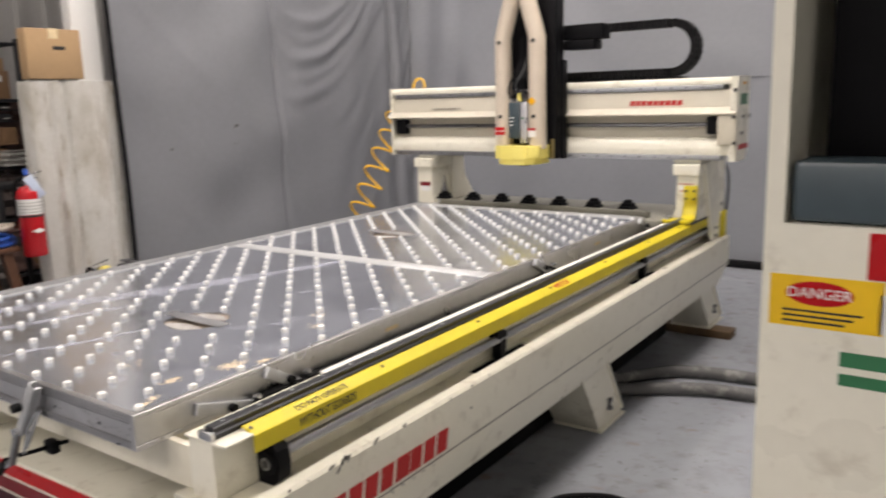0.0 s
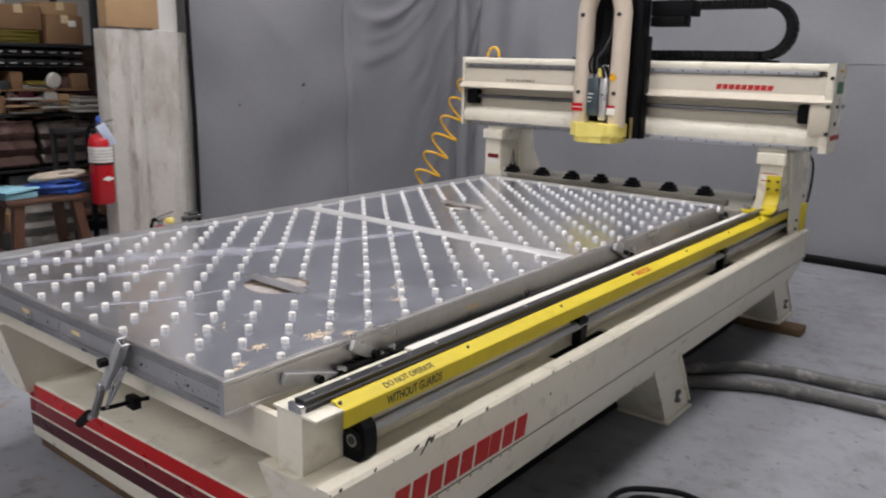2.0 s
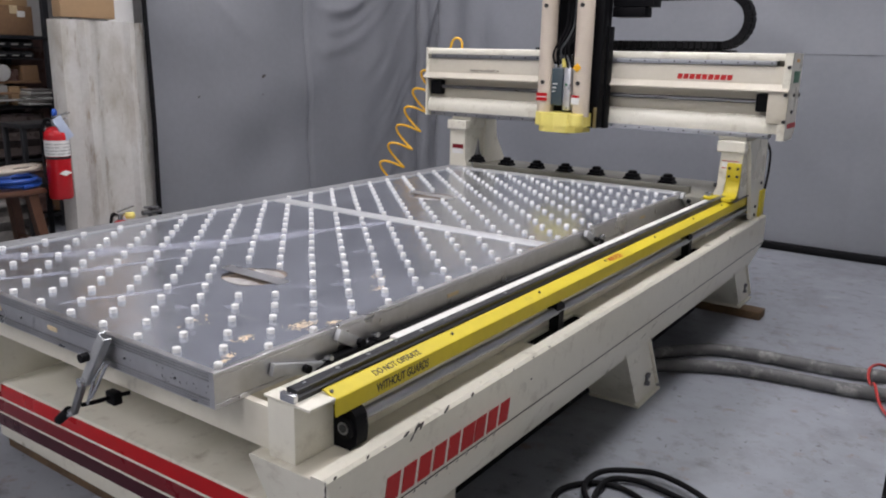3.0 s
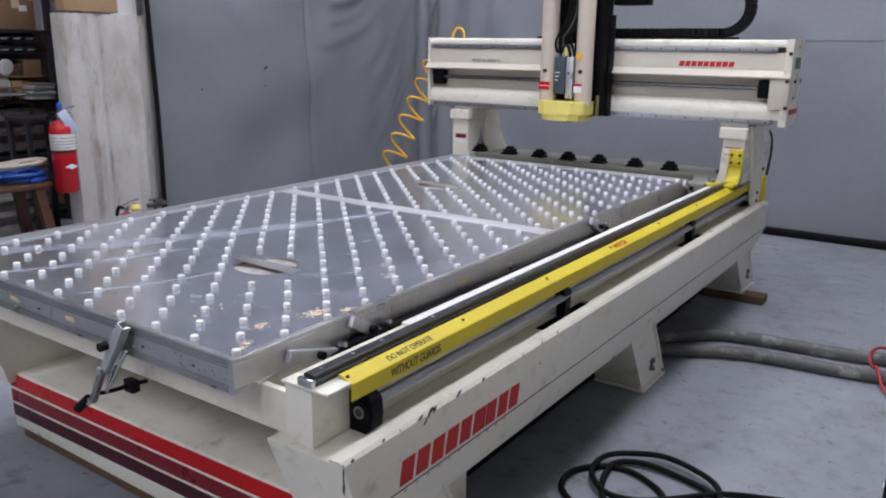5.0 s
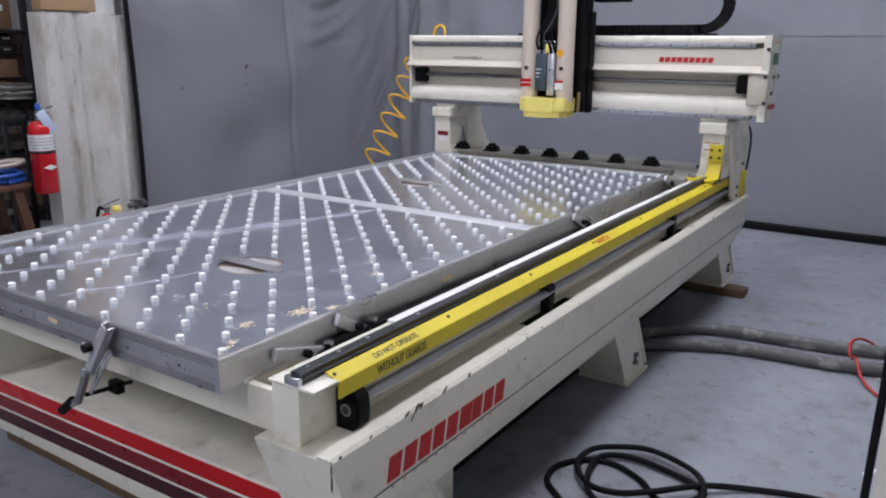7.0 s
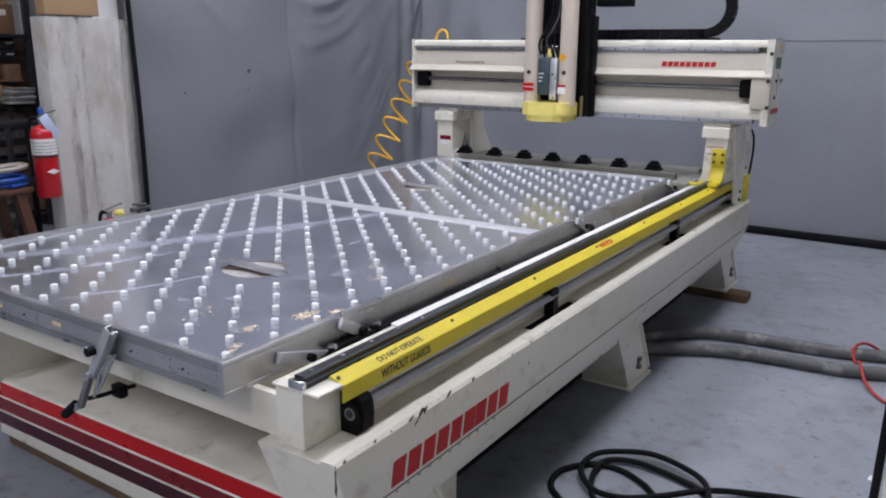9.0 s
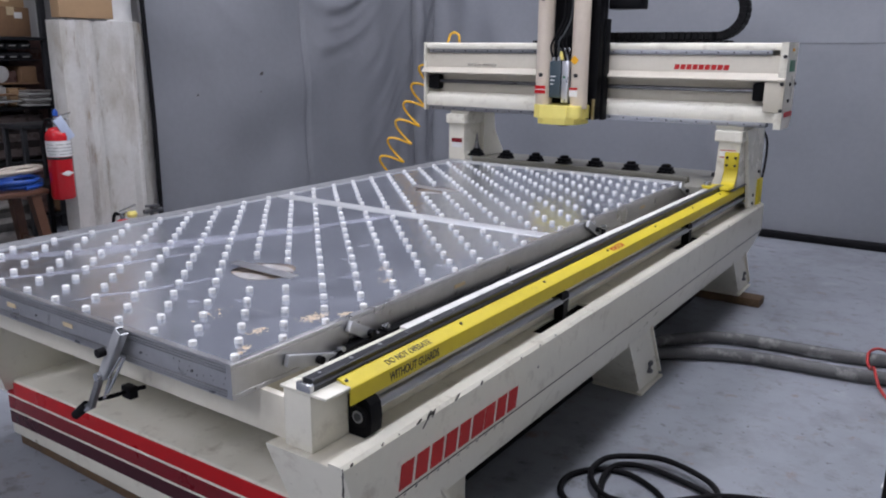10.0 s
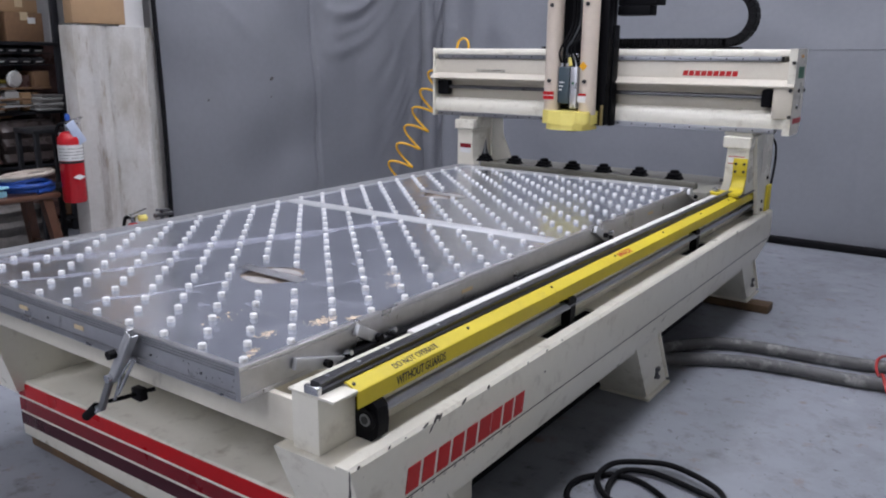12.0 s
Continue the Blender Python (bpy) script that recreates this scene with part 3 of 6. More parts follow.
def extinguisher(x, y, z, r, h, label, yellow=False):
    e = thing("fire_extinguisher", x, y, z, label, "extinguisher", "fire extinguishers")
    bm = M()
    lathe(bm, [(r * 0.9, z), (r, z + 0.012), (r, z + h * 0.86), (r * 0.93, z + h * 0.92), (r * 0.6, z + h * 0.98), (r * 0.3, z + h)], x, y)
    part("cylinder", bm, EXT_RED, e)
    bm = M()
    lathe(bm, [(r * 0.30, z + h), (r * 0.30, z + h * 1.07), (r * 0.36, z + h * 1.07), (r * 0.36, z + h * 1.1)], x, y, 16)
    part("valve", bm, STEEL, e, "bright valve collar")
    bm = M()
    top = z + h + 0.035
    box(bm, x - 0.011, x + 0.011, y - 0.015, y + 0.075, top, top + 0.007, 0.002, (6, 0, 0))
    part("handle", bm, STEEL, e)
    bm = M()
    box(bm, x - 0.011, x + 0.011, y - 0.02, y + 0.095, top + 0.026, top + 0.034, 0.002, (13, 0, 0))
    part("lever", bm, STEEL, e)
    if yellow:
        bm = M()
        lathe(bm, [(0.0, top - 0.03), (0.028, top - 0.028), (0.034, top - 0.01), (0.026, top + 0.008), (0.0, top + 0.010)], x + 0.02, y + 0.055, 16)
        part("seal_cap", bm, PALE_YELLOW, e, "yellow plastic cap by the valve")
    bm = M()
    sweep(bm, smooth_path([(x - 0.01, y - 0.02, z + h * 1.08), (x - 0.04, y - r * 0.5, z + h * 1.08), (x - r * 0.9, y - r * 0.7, z + h * 0.9), (x - r * 0.9, y - r * 0.6, z + h * 0.45)], 8), 0.011, 10)
    part("hose", bm, RUBBER, e, "black rubber hose")
    return e


EX, EY = -3.335, 1.545
ext = extinguisher(EX, EY, 0.555, 0.07, 0.435, "red fire extinguisher hung on the white column guard")
bm = M()
lathe(bm, [(0.0712, 0.815), (0.0712, 0.91)], EX, EY)
part("label_band", bm, WHITE, ext, "white instruction label")
bm = M()
for row in range(4):
    for k in range(14):
        a = radians(-84 + 12 * k)
        w = 0.0052 if (k * 5 + row * 3) % 4 else 0.0015
        box(bm, EX + 0.0716 * math.cos(a) - 0.0005, EX + 0.0716 * math.cos(a) + 0.0005, EY + 0.0716 * math.sin(a) - w, EY + 0.0716 * math.sin(a) + w,
            0.828 + 0.019 * row, 0.833 + 0.019 * row, 0, (0, 0, -84 + 12 * k))
part("print", bm, WRAP_PALE, ext, "grey unreadable print")
bm = M()
lathe(bm, [(0.0722, 0.799), (0.0722, 0.812)], EX, EY)
part("strap", bm, INK, ext, "black bracket strap")
bm = M()
prism(bm, [(EY - 0.04, 0.715), (EY, 0.731), (EY + 0.04, 0.715), (EY, 0.699)], "x", EX + 0.068, EX + 0.074)
part("diamond", bm, WHITE, ext, "white diamond mark")
bm = M()
box(bm, EX + 0.055, EX + 0.06, EY - 0.015, EY + 0.045, 0.91, 1.055, 0.001, (28, -6, 0))
part("tag", bm, mat("pale_blue_tag", (0.45, 0.52, 0.66), None, 6, 0.5), ext, "pale blue inspection tag")
bm = M()
lathe(bm, [(0.014, 1.055), (0.016, 1.08), (0.008, 1.095)], EX + 0.02, EY - 0.01, 12)
part("cap", bm, BLUE_HOSE, ext, "blue plastic cap")
bm = M()
box(bm, EX - 0.09, EX - 0.06, EY - 0.025, EY + 0.085, 0.74, 0.98, 0.003)
part("bracket", bm, STEEL, ext)
small = extinguisher(-3.20, 1.84, 0.0, 0.055, 0.390, "small red fire extinguisher with a yellow handle on the floor", True)
bm = M()
rod(bm, (-3.35, 2.10, 0.375), (-3.35, 2.24, 0.375), 0.016, 10)
rod(bm, (-3.35, 2.16, 0.0), (-3.35, 2.16, 0.41), 0.014, 10)
rod(bm, (-3.36, 2.12, 0.41), (-3.33, 2.21, 0.405), 0.009, 8)
solid("pipe_valve", bm, DARK_STEEL, "dull steel pipe valve standing by the column", "valve")


def stool(x, y, top):
    s = thing("stool", x, y, 0, "dark wooden stool with splayed legs", "stool")
    bm = M()
    box(bm, x - 0.17, x + 0.17, y - 0.25, y + 0.25, top - 0.035, top, 0.012)
    part("seat", bm, WALNUT, s)
    for dx in (-1, 1):
        for dy in (-1, 1):
            bm = M()
            p, q = Vector((x + dx * 0.12, y + dy * 0.17, top - 0.03)), Vector((x + dx * 0.17, y + dy * 0.25, 0.0))
            w = 0.026
            lo = [bm.verts.new(q + Vector((sx * w, sy * w, 0))) for sx, sy in ((-1, -1), (1, -1), (1, 1), (-1, 1))]
            hi = [bm.verts.new(p + Vector((sx * w * 1.1, sy * w * 1.1, 0))) for sx, sy in ((-1, -1), (1, -1), (1, 1), (-1, 1))]
            bm.faces.new(lo[::-1])
            bm.faces.new(hi)
            for i in range(4):
                bm.faces.new((lo[i], lo[(i + 1) % 4], hi[(i + 1) % 4], hi[i]))
            bmesh.ops.recalc_face_normals(bm, faces=bm.faces[:])
            part("leg", bm, WALNUT, s)
    for dy in (-0.21, 0.21):
        bm = M()
        box(bm, x - 0.14, x + 0.14, y + dy - 0.012, y + dy + 0.012, 0.26, 0.295, 0.003)
        part("stretcher", bm, WALNUT, s)


stool(-3.55, 1.235, 0.62)


def coil(name, x, y, z, r, turns, thick, material, label, seed, lift=0.0):
    rnd = random.Random(seed)
    pts = []
    for i in range(turns * 20):
        a = i / 20 * 2 * math.pi
        k = i / (turns * 20)
        pts.append((x + (r + 0.025 * math.sin(a * 0.73 + seed)) * math.cos(a) * 0.8, y + (r + 0.02 * math.sin(a * 0.61)) * math.sin(a), z + thick + k * thick * turns * 0.75 + lift * math.sin(a + 0.6) + 0.004 * rnd.random()))
    bm = M()
    sweep(bm, pts, thick, 8)
    solid(name, bm, material, label, "cord")


coil("hose_coil", -3.53, 1.345, 0.62, 0.15, 5, 0.013, BLUE_HOSE, "coil of blue hose lying on the wooden stool", 2)
coil("cord_coil", -3.53, 1.355, 0.70, 0.145, 3, 0.011, ROPE, "coil of off-white cord on the blue hose", 5, 0.012)
bm = M()
box(bm, -3.71, -3.41, 0.955, 1.175, 0.655, 0.668, 0.002, (3, -4, 12))
box(bm, -3.69, -3.43, 0.975, 1.175, 0.622, 0.655, 0.002, (0, 0, 8))
solid("folder", bm, SKY_PAPER, "light blue folder lying on the wooden stool", "folder")

# ---- store behind: racks, boxes, wrapped goods ----


def rack(x0, x1, y0, y1, levels, height):
    r = thing("storage_rack", (x0 + x1) / 2, (y0 + y1) / 2, 0, "black steel storage rack crowded with boxes and parts", "rack")
    for x in (x0, x1):
        for y in (y0, y1):
            bm = M()
            box(bm, x - 0.02, x + 0.02, y - 0.025, y + 0.025, 0, height, 0.003)
            part("post", bm, RACK, r)
    for z in levels:
        bm = M()
        box(bm, x0, x1 + 0.03, y0 - 0.02, y1 + 0.02, z - 0.026, z, 0.004)
        part("shelf", bm, RACK, r)
    bm = M()
    box(bm, x0 - 0.035, x0 - 0.022, y0 - 0.02, y1 + 0.75, 0.02, 1.53)
    part("back_panel", bm, WRAP, r, "dark brown back panel")
    return r


rack(-5.65, -5.0, 0.5, 2.46, (0.12, 0.58, 1.0, 1.53), 2.0)
bm = M()
box(bm, -5.6, -4.98, 2.0, 2.45, 1.945, 1.97, 0.004)
solid("rack_top_shelf", bm, RACK, "black steel top shelf of the storage rack", "shelf")
carton(-5.35, -5.02, 1.99, 2.27, 1.972, 2.06, "low open cardboard box on the top of the rack", CARD)
carton(-5.4, -5.0, 1.70, 2.04, 1.63, 1.81, "wide brown cardboard box on the rack", CARD_DARK)
carton(-5.4, -4.99, 2.07, 2.36, 1.532, 1.75, "cardboard box with a white label on the rack", CARD_DARK, marks=((2.27, 1.69, 0.06, 0.045),))
carton(-5.4, -5.05, 2.07, 2.36, 1.753, 1.85, "flat cardboard box on another box", CARD)
for k in range(6):
    bm = M()
    box(bm, -5.35, -5.02 + 0.01 * (k % 2), 1.72, 2.02, 1.532 + 0.016 * k, 1.545 + 0.016 * k, 0.002, (0, 0, 2 * math.sin(k * 2.1)))
    solid("flat_packet", bm, OLIVE, "flat mustard packet in a stack on the rack", "packet", "stacked packets")


def tote(x0, x1, y0, y1, z0, z1):
    t = thing("plastic_tote", (x0 + x1) / 2, (y0 + y1) / 2, z0, "black plastic tote standing on the rack", "tote", "plastic totes")
    bm = M()
    prism(bm, [(y0 + 0.02, z0), (y1 - 0.02, z0), (y1, z1), (y0, z1)], "x", x0, x1)
    part("tub", bm, CHARCOAL, t)
    bm = M()
    box(bm, x0 - 0.01, x1 + 0.012, y0 - 0.012, y1 + 0.012, z1 - 0.03, z1 + 0.01, 0.006)
    part("rim", bm, CHARCOAL, t)
    for k in range(3):
        bm = M()
        box(bm, x1, x1 + 0.008, y0 + (y1 - y0) * (0.25 + 0.25 * k) - 0.008, y0 + (y1 - y0) * (0.25 + 0.25 * k) + 0.008, z0 + 0.01, z1 - 0.03, 0.003)
        part("rib", bm, CHARCOAL, t)


tote(-5.45, -5.0, 1.36, 1.67, 1.535, 1.76)
tote(-5.4, -5.02, 1.0, 1.32, 1.535, 1.66)
tote(-5.4, -5.02, 1.02, 1.31, 1.672, 1.80)

for row, z in enumerate((1.478, 1.393)):
    for k in range(9):
        y = 1.46 + 0.1 * k
        b = thing("parts_bin", -5.1, y + 0.045, z - 0.035, "small black parts bin with a white label", "bin", "parts bins")
        bm = M()
        prism(bm, [(-5.3, z - 0.03), (-5.02, z - 0.03), (-5.0, z + 0.0), (-5.05, z + 0.024), (-5.3, z + 0.024)], "y", y, y + 0.09)
        part("body", bm, RACK, b)
        bm = M()
        box(bm, -5.014, -4.998, y + 0.02, y + 0.07, z - 0.018, z - 0.009, 0.001, (0, -12, 0))
        part("label", bm, BIN_LABEL, b)
bm = M()
for z in (1.357, 1.446):
    box(bm, -5.32, -5.0, 1.42, 2.40, z - 0.006, z)
solid("bin_shelf", bm, RACK, "thin black steel shelf under the parts bins", "shelf")

rnd = random.Random(11)
GOODS = [CARD_DARK, CHARCOAL, CARD, WRAP_PALE, CARD_DARK, WRAP, PLUM, CARD_DARK, BIN_LABEL, CARD]
y = 1.36
for k in range(22):
    w, h, d = rnd.uniform(0.05, 0.11), rnd.uniform(0.10, 0.16), rnd.uniform(0.1, 0.25)
    if y + w > 2.39:
        break
    bm = M()
    box(bm, -5.05 - d, -5.03 + rnd.uniform(-0.02, 0.02), y, y + w, 1.002, 1.002 + h, 0.006, (0, 0, rnd.uniform(-6, 6)))
    if h > 0.1:
        box(bm, -5.04 - d * 0.8, -5.04, y + 0.1 * w, y + 0.8 * w, 1.003 + h, 1.02 + h, 0.003, (0, 0, rnd.uniform(-14, 14)))
    solid("small_package", bm, GOODS[k % len(GOODS)], "small package among the goods on the rack", "package", "goods on the rack")
    y += w + 0.008
for k in range(7):
    bm = M()
    yy = 1.72 + 0.1 * (k % 3) + rnd.uniform(-0.02, 0.02)
    box(bm, -5.0, -4.9, yy, yy + rnd.uniform(0.2, 0.34), 1.006 + 0.017 * k, 1.02 + 0.017 * k, 0.003, (0, 0, rnd.uniform(-8, 8)))
    solid("flat_board", bm, (WRAP_PALE, CARD_DARK, BIN_LABEL, CARD)[k % 4], "flat board in a loose stack on the rack", "board", "loose boards")
# second layer: yellow packets, small boxes and folded papers on top of the goods
for y0, y1, z0, h, mt, lab in ((1.50, 1.66, 1.185, 0.05, OLIVE, "mustard packet lying on the rack goods"), (1.52, 1.68, 1.236, 0.075, OLIVE, "mustard carton lying on another packet"),
                               (1.40, 1.49, 1.185, 0.12, CARD, "small pale cardboard box on the rack goods"), (1.69, 1.77, 1.185, 0.06, CHARCOAL, "low dark box on the rack goods"),
                               (1.78, 1.87, 1.185, 0.13, CARD_DARK, "small brown cardboard box on the rack goods"), (1.88, 2.06, 1.185, 0.03, BIN_LABEL, "pale folded paper on the rack goods"),
                               (1.90, 2.04, 1.216, 0.028, OLIVE, "thin yellow packet on folded paper"), (2.14, 2.24, 1.185, 0.09, WRAP, "brown wrapped parcel on the rack goods"),
                               (2.25, 2.38, 1.185, 0.12, CARD_DARK, "brown cardboard box on the rack goods")):
    bm = M()
    box(bm, -5.26, -5.04 + rnd.uniform(-0.02, 0.02), y0, y1, z0, z0 + h, 0.005, (0, 0, rnd.uniform(-5, 5)))
    solid("small_package", bm, mt, lab, "package", "goods on the rack")
bm = M()
box(bm, -5.34, -5.03, 1.36, 2.40, 1.168, 1.1845, 0.004)
solid("goods_board", bm, CARD_DARK, "brown board laid over the goods on the rack", "board")
for k in range(6):
    bm = M()
    box(bm, -5.02, -4.88, 2.19 + 0.006 * k, 2.19 + 0.2 + 0.008 * (k % 3), 1.004 + 0.021 * k, 1.023 + 0.021 * k, 0.007, (rnd.uniform(-2, 2), 0, rnd.uniform(-9, 9)))
    solid("paper_bag", bm, (BIN_LABEL, WRAP_PALE)[k % 2], "flat pale bag in a pile on the rack", "bag", "pale bags")
bm = M()
rod(bm, (-5.035, 2.10, 1.250), (-5.015, 2.106, 1.246), 0.064, 24)
rod(bm, (-5.016, 2.106, 1.246), (-5.010, 2.108, 1.245), 0.05, 24)
solid("white_disc", bm, WHITE, "round white plastic disc standing on the rack goods", "disc")


def bale(x0, x1, y0, y1, z0, z1, material, label):
    bm = M()
    box(bm, x0, x1, y0, y1, z0, z1, 0.03)
    bmesh.ops.subdivide_edges(bm, edges=bm.edges[:], cuts=9, use_grid_fill=True)
    for v in bm.verts:
        v.co += Vector((1, 1, 0.6)) * 0.02 * noise.noise(v.co * 9)
        v.co.x += 0.020 * math.sin(v.co.z * 54)
    low = min(v.co.z for v in bm.verts)
    for v in bm.verts:
        v.co.z += z0 - low
    solid("wrapped_bale", bm, material, label, "bale", "wrapped bales")


bale(-5.4, -4.96, 1.50, 1.90, 0.585, 0.945, WRAP, "brown goods bale in shiny stretch wrap on the rack")
bale(-5.4, -4.98, 1.94, 2.38, 0.585, 0.93, WRAP_DARK, "dark goods bale in shiny stretch wrap on the rack")
bale(-5.4, -4.97, 1.05, 1.46, 0.585, 0.90, WRAP_DARK, "dark goods bale in shiny stretch wrap on the rack")
bale(-5.4, -4.96, 1.55, 1.98, 0.125, 0.45, WRAP_PALE, "pale goods bale in stretch wrap on the rack")
bale(-5.4, -4.98, 2.0, 2.38, 0.125, 0.48, WRAP, "brown goods bale in shiny stretch wrap on the rack")
bale(-4.6, -4.2, 1.42, 1.80, 0.002, 0.40, WRAP_PALE, "pale goods bale in stretch wrap on the floor")

# loose stock piled on the floor and on the lower shelves
rnd = random.Random(31)
for k in range(14):
    yy = 1.0 + 0.1 * k
    w, h = rnd.uniform(0.08, 0.16), rnd.uniform(0.05, 0.14)
    bm = M()
    zz = 0.455 if k % 3 else 0.951
    box(bm, -5.2, -4.99 + rnd.uniform(-0.03, 0.02), yy, yy + w, zz - (0.325 if k % 3 else 0.0), zz + (h * 0.6 if k % 3 else 0.035), 0.008, (0, 0, rnd.uniform(-8, 8)))
    solid("small_package", bm, (WRAP_DARK, CARD_DARK, WRAP, CHARCOAL)[k % 4], "small package among the goods on the rack", "package", "goods on the rack")
for k in range(5):
    yy = 0.98 + 0.12 * k
    bm = M()
    box(bm, -4.55, -4.25, yy, yy + 0.11, 0.0, rnd.uniform(0.2, 0.5), 0.01, (0, 0, rnd.uniform(-6, 6)))
    solid("floor_carton", bm, (CARD_DARK, WRAP_DARK, CHARCOAL)[k % 3], "dusty dark carton standing on the floor", "carton", "floor cartons")

cart = thing("steel_frame_stand", -4.2, 1.86, 0, "black steel frame stand beside the column", "stand")
for dx in (-0.12, 0.12):
    for dy in (-0.13, 0.13):
        bm = M()
        box(bm, -4.2 + dx - 0.016, -4.2 + dx + 0.016, 1.86 + dy - 0.016, 1.86 + dy + 0.016, 0, 0.93, 0.003)
        part("post", bm, RACK, cart)
for z in (0.91, 0.5):
    bm = M()
    box(bm, -4.34, -4.06, 1.71, 2.01, z, z + 0.03, 0.003)
    part("shelf", bm, RACK, cart)

# corrugated white wall sheet beyond the rack
bm = M()
pts = [(-7.0, -3.0)]
k = 0
yy = -3.0
while yy < 5.6:
    pts += [(-6.9, yy), (-6.9, yy + 0.16), (-6.86, yy + 0.18), (-6.86, yy + 0.24), (-6.9, yy + 0.26)]
    yy += 0.3
pts.append((-7.0, 5.6))
prism(bm, pts, "z", 0.0, 4.6)
solid("corrugated_wall", bm, WALL_DULL, "white corrugated steel wall behind the storage rack", "wall", kind="structure", smooth=False)

cab = thing("navy_cabinet", -3.2, 0.3, 0, "navy blue steel cabinet on a black plinth", "cabinet")
bm = M()
box(bm, -3.45, -3.0, -0.1, 0.66, 0.62, 1.49, 0.008)
part("body", bm, NAVY, cab)
bm = M()
box(bm, -3.43, -3.03, -0.08, 0.63, 0.0, 0.62, 0.004)
part("plinth", bm, RACK, cab, "black plinth")
bm = M()
box(bm, -3.0, -2.992, -0.06, 0.60, 0.68, 1.44, 0.003)
part("door", bm, NAVY, cab)
bm = M()
box(bm, -3.5, -3.3, 0.70, 0.86, 1.25, 1.47, 0.01)
box(bm, -3.47, -3.33, 0.72, 0.84, 0.0, 1.25, 0.01)
solid("pedestal_unit", bm, TEAL, "small blue-grey unit on a narrow pedestal", "machine")
for k, (dy, h) in enumerate(((0.685, 1.27), (0.715, 1.30), (0.745, 1.28), (0.80, 1.0))):
    bm = M()
    rod(bm, (-3.0 - 0.03 * k, dy, 0.0), (-3.0 - 0.03 * k, dy - 0.01, h), 0.016 if k < 3 else 0.008, 12)
    solid("steel_pipe", bm, GALV, "galvanised steel pipe standing upright by the cabinet", "pipe", "upright pipes")

# ---- CNC router ----
router = thing("cnc_router", -0.64, 1.9, 0, "large cream gantry router with an aluminium bed of white pins", "machine")
TOP, LEN, WID, CX = 0.787, 3.05, 1.44, -0.72


def mirror_x(bm):
    for v in bm.verts:
        v.co.x = 2 * CX - v.co.x
    bmesh.ops.reverse_faces(bm, faces=bm.faces[:])
    return bm


def side_beam(mirror):
    """The long bent-plate side of the base, its front end cut back below."""
    bm = M()
    prof = [(0.224, 0.60), (0.222, 0.588), (0.035, 0.588), (0.03, 0.582), (0.070, 0.292), (0.076, 0.288), (0.202, 0.288), (0.266, 0.441), (0.266, 0.592), (0.258, 0.60)]
    prism(bm, prof, "y", 0.055, 3.72)
    for v in bm.verts:
        if v.co.y < 0.1:
            v.co.y += (0.60 - v.co.z) * 0.3
    if mirror:
        mirror_x(bm)
        bmesh.ops.translate(bm, vec=(0, 0.075, -0.045), verts=bm.verts[:])
    return bm


for mir in (False, True):
    beam = part("side_beam", side_beam(mir), CREAM, router, "cream enamelled steel side beam with chipped edges")
    if not mir:
        right_beam = beam
# fold line, worn chips and the foot bolts of the near beam
bm = M()
box(bm, 0.2655, 0.2672, 0.14, 3.71, 0.4395, 0.4425)
part("fold_line", bm, CHIP, right_beam)
for y0, y1 in ((0.06, 1.045), (1.40, 2.37), (2.69, 3.71)):
    part("channel_floor", box(M(), 0.159, 0.2215, y0, y1, 0.588, 0.5895), CREAM_DIRTY, right_beam, "soiled cream channel")
rnd = random.Random(4)
bm = M()
for k in range(13):
    y = 0.06 + rnd.random() ** 2 * 3.4
    s = rnd.uniform(0.002, 0.006)
    bmesh.ops.create_icosphere(bm, subdivisions=1, radius=1, matrix=Matrix.LocRotScale((0.2655, y, 0.599 - rnd.random() * 0.006), Euler((rnd.random(), 0, 0)), (0.0015, s * rnd.uniform(1, 3.5), s)))
for z in np.linspace(0.595, 0.53, 9):
    s = rnd.uniform(0.002, 0.005)
    bmesh.ops.create_icosphere(bm, subdivisions=1, radius=1, matrix=Matrix.LocRotScale((0.2645 + 0.001 * rnd.random(), 0.057, float(z)), None, (s * 0.7, s * 0.6, s * 1.6)))
for y, z, a, w in ((0.349, 0.579, 0.75, 0.014), (0.93, 0.53, 0.4, 0.006)):
    bmesh.ops.create_icosphere(bm, subdivisions=1, radius=1, matrix=Matrix.LocRotScale((0.266, y, z), Euler((a, 0, 0)), (0.0012, w, 0.0035)))
tagged(part("paint_chipping", bm, CHIP, right_beam, "dark chips in the paint", smooth=False), kind="stuff")

# red brand blocks: nine slanted slabs, as plain shapes
for k in range(9):
    y0 = 0.245 + k * 0.0625
    w = 0.050 if k != 5 else 0.058
    bm = M()
    sl = 0.012
    z0, z1 = 0.452, 0.515
    outer = [(y0 - sl * 0, z0), (y0 + w, z0), (y0 + w + sl, z1), (y0 + sl, z1)]
    prism(bm, outer, "x", 0.2662, 0.2676)
    part("brand_block", bm, LETTER_RED, right_beam, "red slanted block of a brand mark", smooth=False)
for k in range(11):
    bm = M()
    y0 = 0.272 + k * 0.046
    box(bm, 0.2598, 0.2612, y0, y0 + 0.007, 0.424, 0.432, 0, (0, 23, 0))
    part("brand_dot", bm, INK, right_beam, smooth=False)


